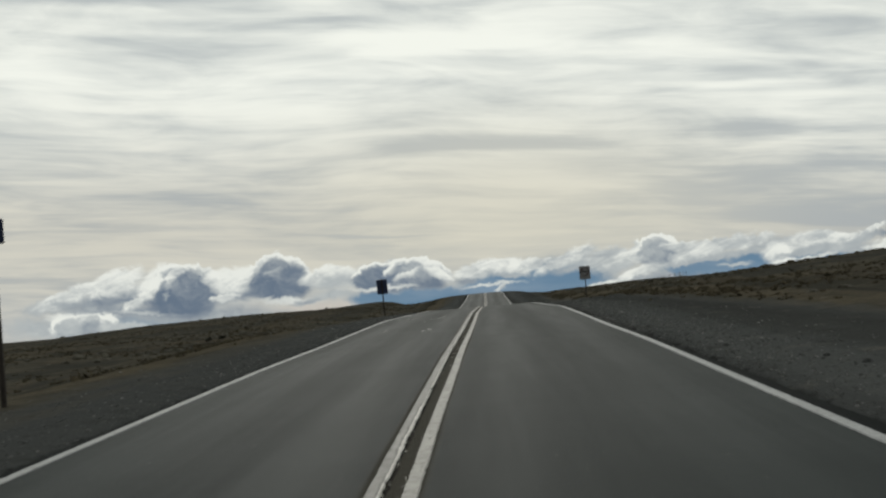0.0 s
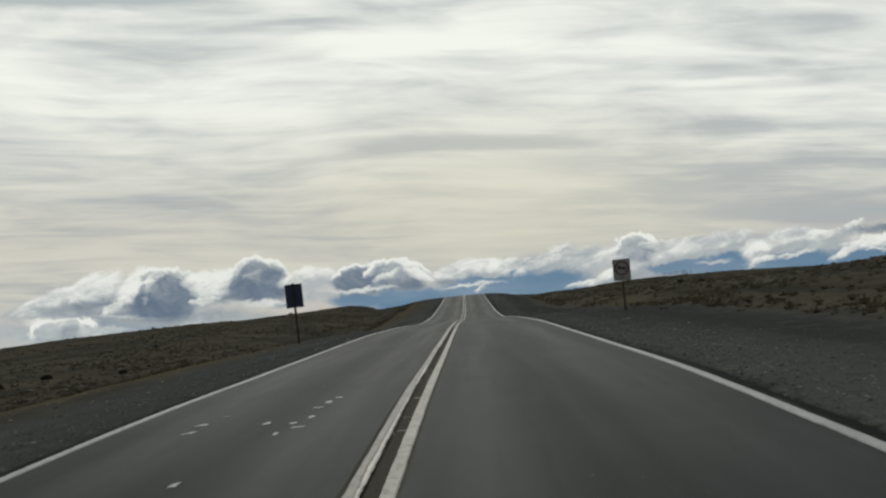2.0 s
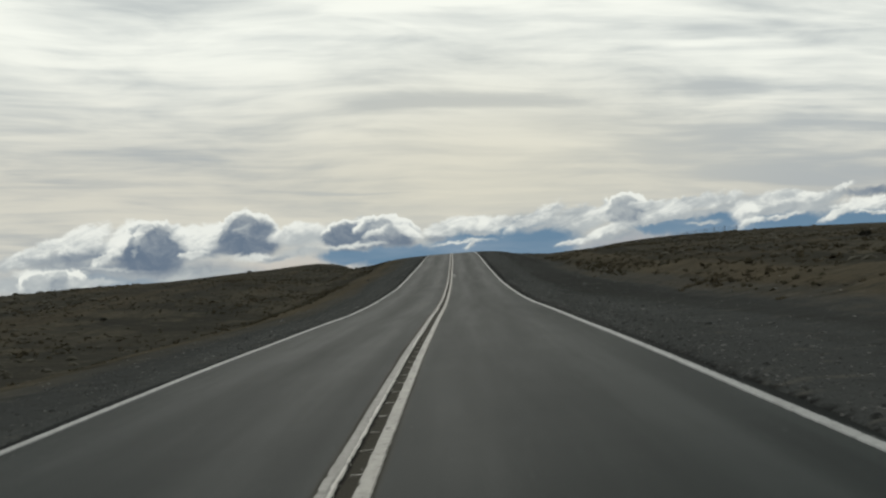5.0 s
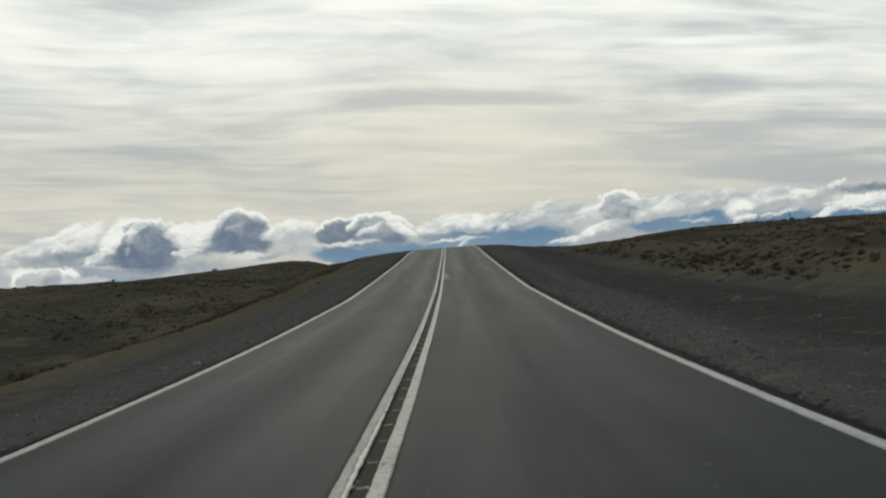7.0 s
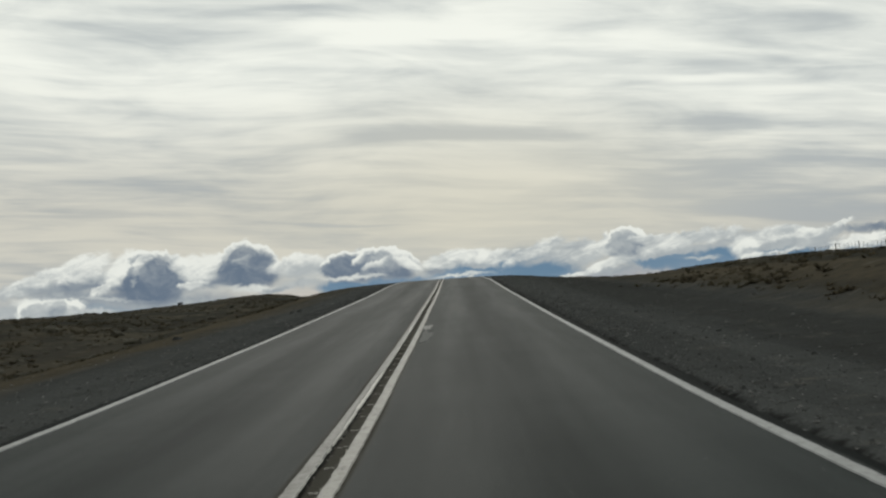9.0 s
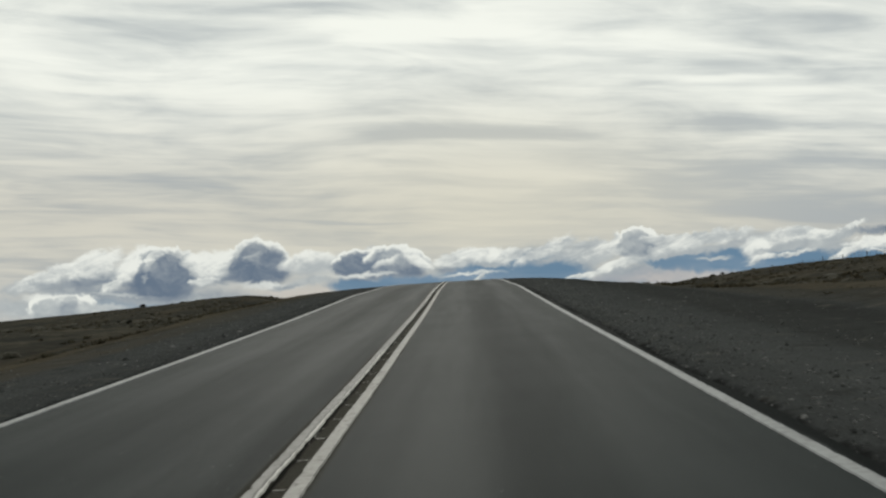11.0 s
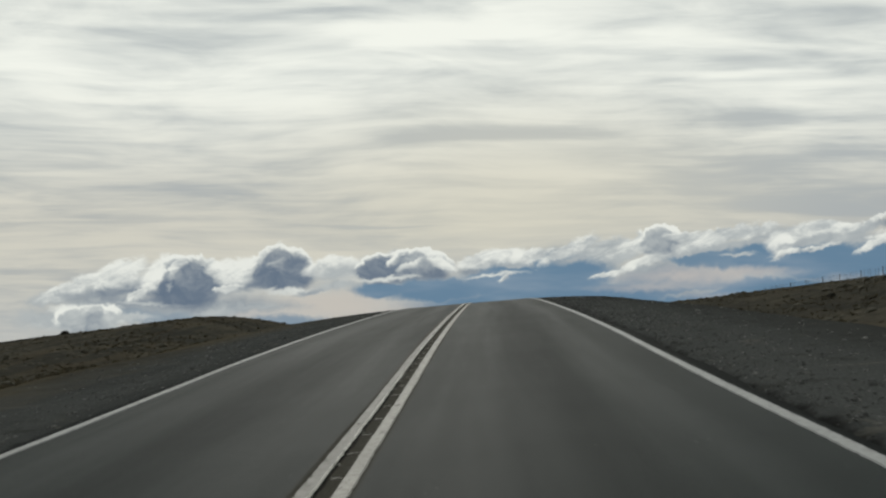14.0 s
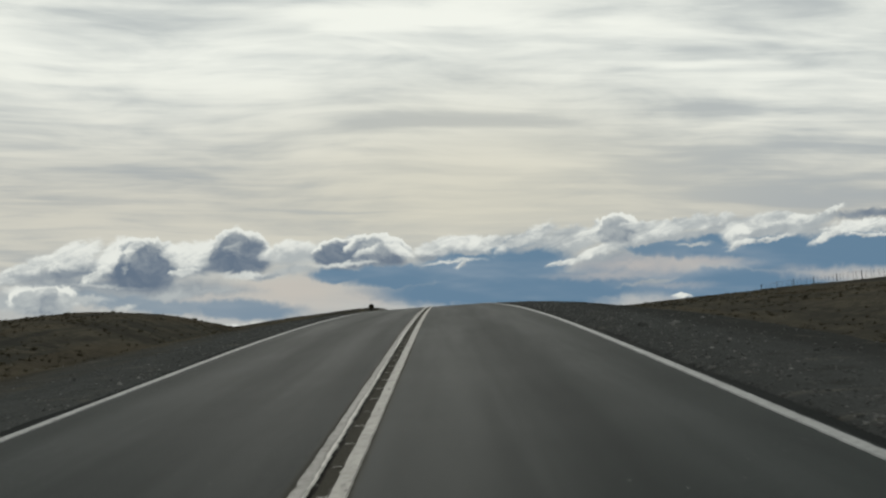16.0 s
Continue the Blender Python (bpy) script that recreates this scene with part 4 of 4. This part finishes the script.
# ---------------------------------------------------------------- things on the asphalt
def flat_patch(name, side, y, width, length, mat, label, seed, ragged=0.25, n=14):
    """A thin irregular spot lying on the asphalt."""
    rng = random.Random(seed)
    rim = []
    for i in range(n):
        a = 2 * math.pi * i / n
        r = 1 + rng.uniform(-ragged, ragged)
        c, s = math.cos(a), math.sin(a)
        g = max(abs(c), abs(s)) ** 0.6
        yy = y + length / 2 * r * s / g
        rim.append((float(road_x(yy)) + side + width / 2 * r * c / g, yy, float(road_z(yy))))
    verts = [(x, yy, z + 0.002) for x, yy, z in rim] + [(x, yy, z + 0.007) for x, yy, z in rim]
    faces = [list(range(n, 2 * n))] + [[i, (i + 1) % n, n + (i + 1) % n, n + i] for i in range(n)]
    return tagged(mesh_object(name, verts, faces, mat), label, "paint mark", "marks on the road")


flat_patch("paint_spill", 0.29, 243.6, 0.24, 2.4, M_SPILL, "pale spilt paint on the asphalt beside the centre line", 1, 0.3)
flat_patch("paint_spill", 0.34, 238.8, 0.20, 5.4, M_STAIN, "pale spilt paint on the asphalt beside the centre line", 2, 0.4)
rng = random.Random(21)
for side, y in ((-2.33, 61.4), (-2.36, 62.5), (-2.27, 63.5), (-1.58, 61.8), (-1.27, 60.3), (-1.17, 60.9), (-1.11, 62.2), (-1.13, 63.7), (-1.05, 65.4), (-1.58, 56.4), (-1.15, 47.2), (-1.11, 46.4), (-1.21, 46.0), (-2.57, 49.2), (-1.12, 64.6), (-1.2, 61.5)):
    flat_patch("paint_fleck", side + rng.uniform(-0.05, 0.05), y, rng.uniform(0.06, 0.15), rng.uniform(0.12, 0.3), M_FLECK, "white fleck of paint on the asphalt", rng.random(), 0.4, 8)


def rungs():
    """Thin cross marks between the two centre lines."""
    rng = random.Random(5)
    bm = bmesh.new()
    box(bm, 0, 0, 0.003, 0.100, 0.030, 0.008)
    me = bpy.data.meshes.new("cross_mark")
    bm.to_mesh(me)
    bm.free()
    me.materials.append(M_OLD)
    for n in range(-180, 80):
        y = 287.27 + 1.48 * n + rng.uniform(-0.04, 0.04)
        if rng.random() < (0.35 if y < 95 else 0.93):
            ob = new("cross_mark", me)
            ob.location = (float(road_x(y)) + 0.022 + rng.uniform(-0.012, 0.012), y, float(road_z(y)))
            ob.rotation_euler = (0, 0, rng.uniform(-0.06, 0.06))
            ob.scale = (rng.uniform(0.6, 1.0), rng.uniform(0.6, 1.2), 1)
            tagged(ob, "thin pale cross mark between the centre lines", "road marking", "cross marks")


rungs()


def seam_crumbs():
    """Crumbled bits of paint and sealant along the seam between the centre lines."""
    rng = np.random.default_rng(41)
    verts, faces = [], []
    for n in range(2600):
        y = rng.uniform(5, 420)
        west = rng.random() < 0.7
        side = (-0.052 if west else 0.066) + rng.normal(0, 0.008)
        if math.sin(y * 0.21) + math.sin(y * 0.53 + 1.0) < rng.normal(0, 0.9):
            continue
        r, long, tall = rng.uniform(0.006, 0.016), rng.uniform(0.02, 0.09), rng.uniform(0.006, 0.020)
        px, pz = float(road_x(y)) + side, float(road_z(y))
        i = len(verts)
        for s in range(6):
            a = 6.2832 * s / 6
            verts.append((px + r * math.cos(a) * rng.uniform(0.6, 1.3), y + long * math.sin(a) * rng.uniform(0.6, 1.3), pz))
        verts.append((px, y, pz + tall))
        faces += [(i + s, i + (s + 1) % 6, i + 6) for s in range(6)]
    ob = mesh_object("seam_crumbs", verts, faces, M_CRUMB)
    return tagged(ob, "crumbled pale paint and sealant along the centre seam", "debris", kind="stuff")


seam_crumbs()


# ---------------------------------------------------------------- plants and stones
def tussocks():
    """Low tufts of dry grass, each a fan of bent blades."""
    rng = np.random.default_rng(17)
    n = 110000
    fringe = rng.random(n) < 0.14
    side = rng.choice((-1, 1), n) * np.where(fringe, rng.normal(9.8, 0.7, n), 8.0 + rng.gamma(1.6, 14.0, n))
    y = rng.uniform(4, 640, n)
    clump = np.sin(side * 0.31 + y * 0.05) + np.sin(y * 0.13 - side * 0.09) + 0.6 * np.sin(side * 0.9 + y * 0.37)
    keep = (clump > rng.normal(0.1, 0.9, n)) & (np.abs(side) < 120) & ((np.abs(side) > 9) | (rng.random(n) < 0.15))
    side, y = side[keep][:42000], y[keep][:42000]
    n, blades = len(side), 7
    r = rng.uniform(0.10, 0.30, (n, 1)) * np.where(rng.random((n, 1)) < 0.12, 1.5, 1.0)
    h = rng.uniform(0.04, 0.15, (n, 1)) * (r / 0.2) ** 0.5
    a = rng.uniform(0, 6.283, (n, blades))
    cx, cy = np.cos(a), np.sin(a)
    reach, w = r * rng.uniform(0.4, 1.2, (n, blades)), r * 0.35
    px, py, pz = (side + road_x(y))[:, None], y[:, None], (land(side, y) - 0.03)[:, None]
    flat = pz + 0 * a
    tip = pz + h * rng.uniform(0.6, 1.15, (n, blades))
    one = np.stack([px - cy * w + cx * 0.03, py + cx * w + cy * 0.03, flat], -1)
    two = np.stack([px + cy * w + cx * 0.03, py - cx * w + cy * 0.03, flat], -1)
    top = np.stack([px + cx * reach, py + cy * reach, tip], -1)
    verts = np.stack([one, two, top], 2).reshape(-1, 3)
    faces = np.arange(len(verts)).reshape(-1, 3)
    ob = mesh_object("dry_grass", verts.tolist(), faces.tolist(), M_GRASS)
    return tagged(ob, "dry brown tussock grass scattered over the steppe", "grass", kind="stuff")


def heath():
    """Many small dark cushion plants, too many to count."""
    rng = np.random.default_rng(29)
    verts, faces = [], []
    count = 0
    while count < 4200:
        side = rng.choice((-1, 1)) * (10.5 + rng.gamma(1.8, 13.0))
        y = rng.uniform(10, 620)
        if abs(side) > 110 or math.sin(side * 0.17 + y * 0.033) + math.sin(y * 0.071 - side * 0.11) < rng.normal(0.3, 0.6):
            continue
        count += 1
        r = rng.uniform(0.10, 0.28) * (1.6 if rng.random() < 0.2 else 1.0)
        p = np.array(spot(side, y, -0.04))
        flat = rng.uniform(0.45, 0.75)
        i = len(verts)
        for ring, (rr, hh) in enumerate(((1.0, 0.0), (0.92, 0.45), (0.6, 0.85))):
            for s in range(7):
                a = 6.2832 * (s + 0.5 * ring) / 7
                q = r * rr * rng.uniform(0.75, 1.2)
                verts.append((p[0] + q * math.cos(a), p[1] + q * math.sin(a), p[2] + r * flat * hh * rng.uniform(0.75, 1.25)))
        verts.append((p[0], p[1], p[2] + r * flat))
        for ring in (0, 7):
            for s in range(7):
                t = (s + 1) % 7
                faces += [(i + ring + s, i + ring + t, i + ring + 7 + s), (i + ring + t, i + ring + 7 + t, i + ring + 7 + s)]
        faces += [(i + 14 + s, i + 14 + (s + 1) % 7, i + 21) for s in range(7)]
    ob = mesh_object("heath_cushions", verts, faces, M_HEATH)
    return tagged(ob, "small dark cushion plants dotted over the steppe", "shrubs", kind="stuff")


def gravel():
    """Loose stones, thickest along the broken edge of the asphalt."""
    rng = np.random.default_rng(23)
    count = 64000
    side = np.where(rng.random(count) < 0.66, 1, -1) * (3.80 + rng.gamma(1.15, 1.15, count))
    y = rng.uniform(6, 500, count)
    size = rng.gamma(1.4, 0.0042, count) + 0.006
    size = np.where(rng.random(count) < 0.004, size * 3.2, size)
    shape = np.array([(-1, -1, -0.4), (1, -1, -0.4), (1, 1, -0.4), (-1, 1, -0.4), (-0.5, -0.5, 0.4), (0.5, -0.5, 0.4), (0.5, 0.5, 0.4), (-0.5, 0.5, 0.4)])
    quads = np.array([(4, 5, 6, 7), (0, 1, 5, 4), (1, 2, 6, 5), (2, 3, 7, 6), (3, 0, 4, 7)])
    a = rng.uniform(0, 6.28, count)
    c, s = np.cos(a)[:, None], np.sin(a)[:, None]
    jag = rng.uniform(0.65, 1.35, (count, 8, 3)) * size[:, None, None]
    x0, y0, z0 = shape[:, 0], shape[:, 1], shape[:, 2]
    base = np.stack([side + road_x(y), y, land(side, y) + size * 0.3], -1)
    verts = base[:, None, :] + np.stack([x0 * c - y0 * s, x0 * s + y0 * c, np.broadcast_to(z0, (count, 8))], -1) * jag
    faces = (quads[None] + 8 * np.arange(count)[:, None, None]).reshape(-1, 4)
    ob = mesh_object("gravel", verts.reshape(-1, 3).tolist(), faces.tolist(), M_STONE)
    return tagged(ob, "loose grey stones on the gravel verge", "gravel", kind="stuff")


def shrub(side, y, size, seed):
    rng = np.random.default_rng(seed)
    thing = new("shrub")
    thing.location = spot(side, y)
    tagged(thing, "dark low shrub standing out on the steppe", "shrub", "shrubs")
    bm = bmesh.new()
    for i in range(5):
        a = 1.256 * i + rng.uniform(-0.3, 0.3)
        tube(bm, (0, 0, -0.1), (0.4 * size * math.cos(a), 0.4 * size * math.sin(a), size * rng.uniform(0.5, 0.8)), 0.03 * size, 0.01 * size, 5)
    part("stem", bm, M_POST, thing)
    verts, faces = [], []
    for n in range(420):
        d = rng.normal(0, 1, 3)
        d /= np.linalg.norm(d)
        r = size * 0.62 * rng.uniform(0.45, 1.0) ** 0.5 * (1 + 0.25 * math.sin(3 * d[0] + 5 * d[1]))
        p = np.array([d[0] * r, d[1] * r, size * 0.42 + abs(d[2]) * r * 0.62])
        q = rng.normal(0, 1, 3) * size * 0.09
        w = rng.normal(0, 1, 3) * size * 0.09
        i = len(verts)
        verts += [tuple(p + q), tuple(p - q), tuple(p + w)]
        faces.append((i, i + 1, i + 2))
    crown = mesh_object("crown", verts, faces, M_BUSH, thing)
    return thing


shrub(-48.3, 500.7, 0.75, 1)
rng = random.Random(31)
for n in range(22):
    west = n % 2 == 0
    shrub((-1 if west else 1) * rng.uniform(13, 30), rng.uniform(40, 430), rng.uniform(0.22, 0.42), 40 + n)
tussocks()
heath()
gravel()
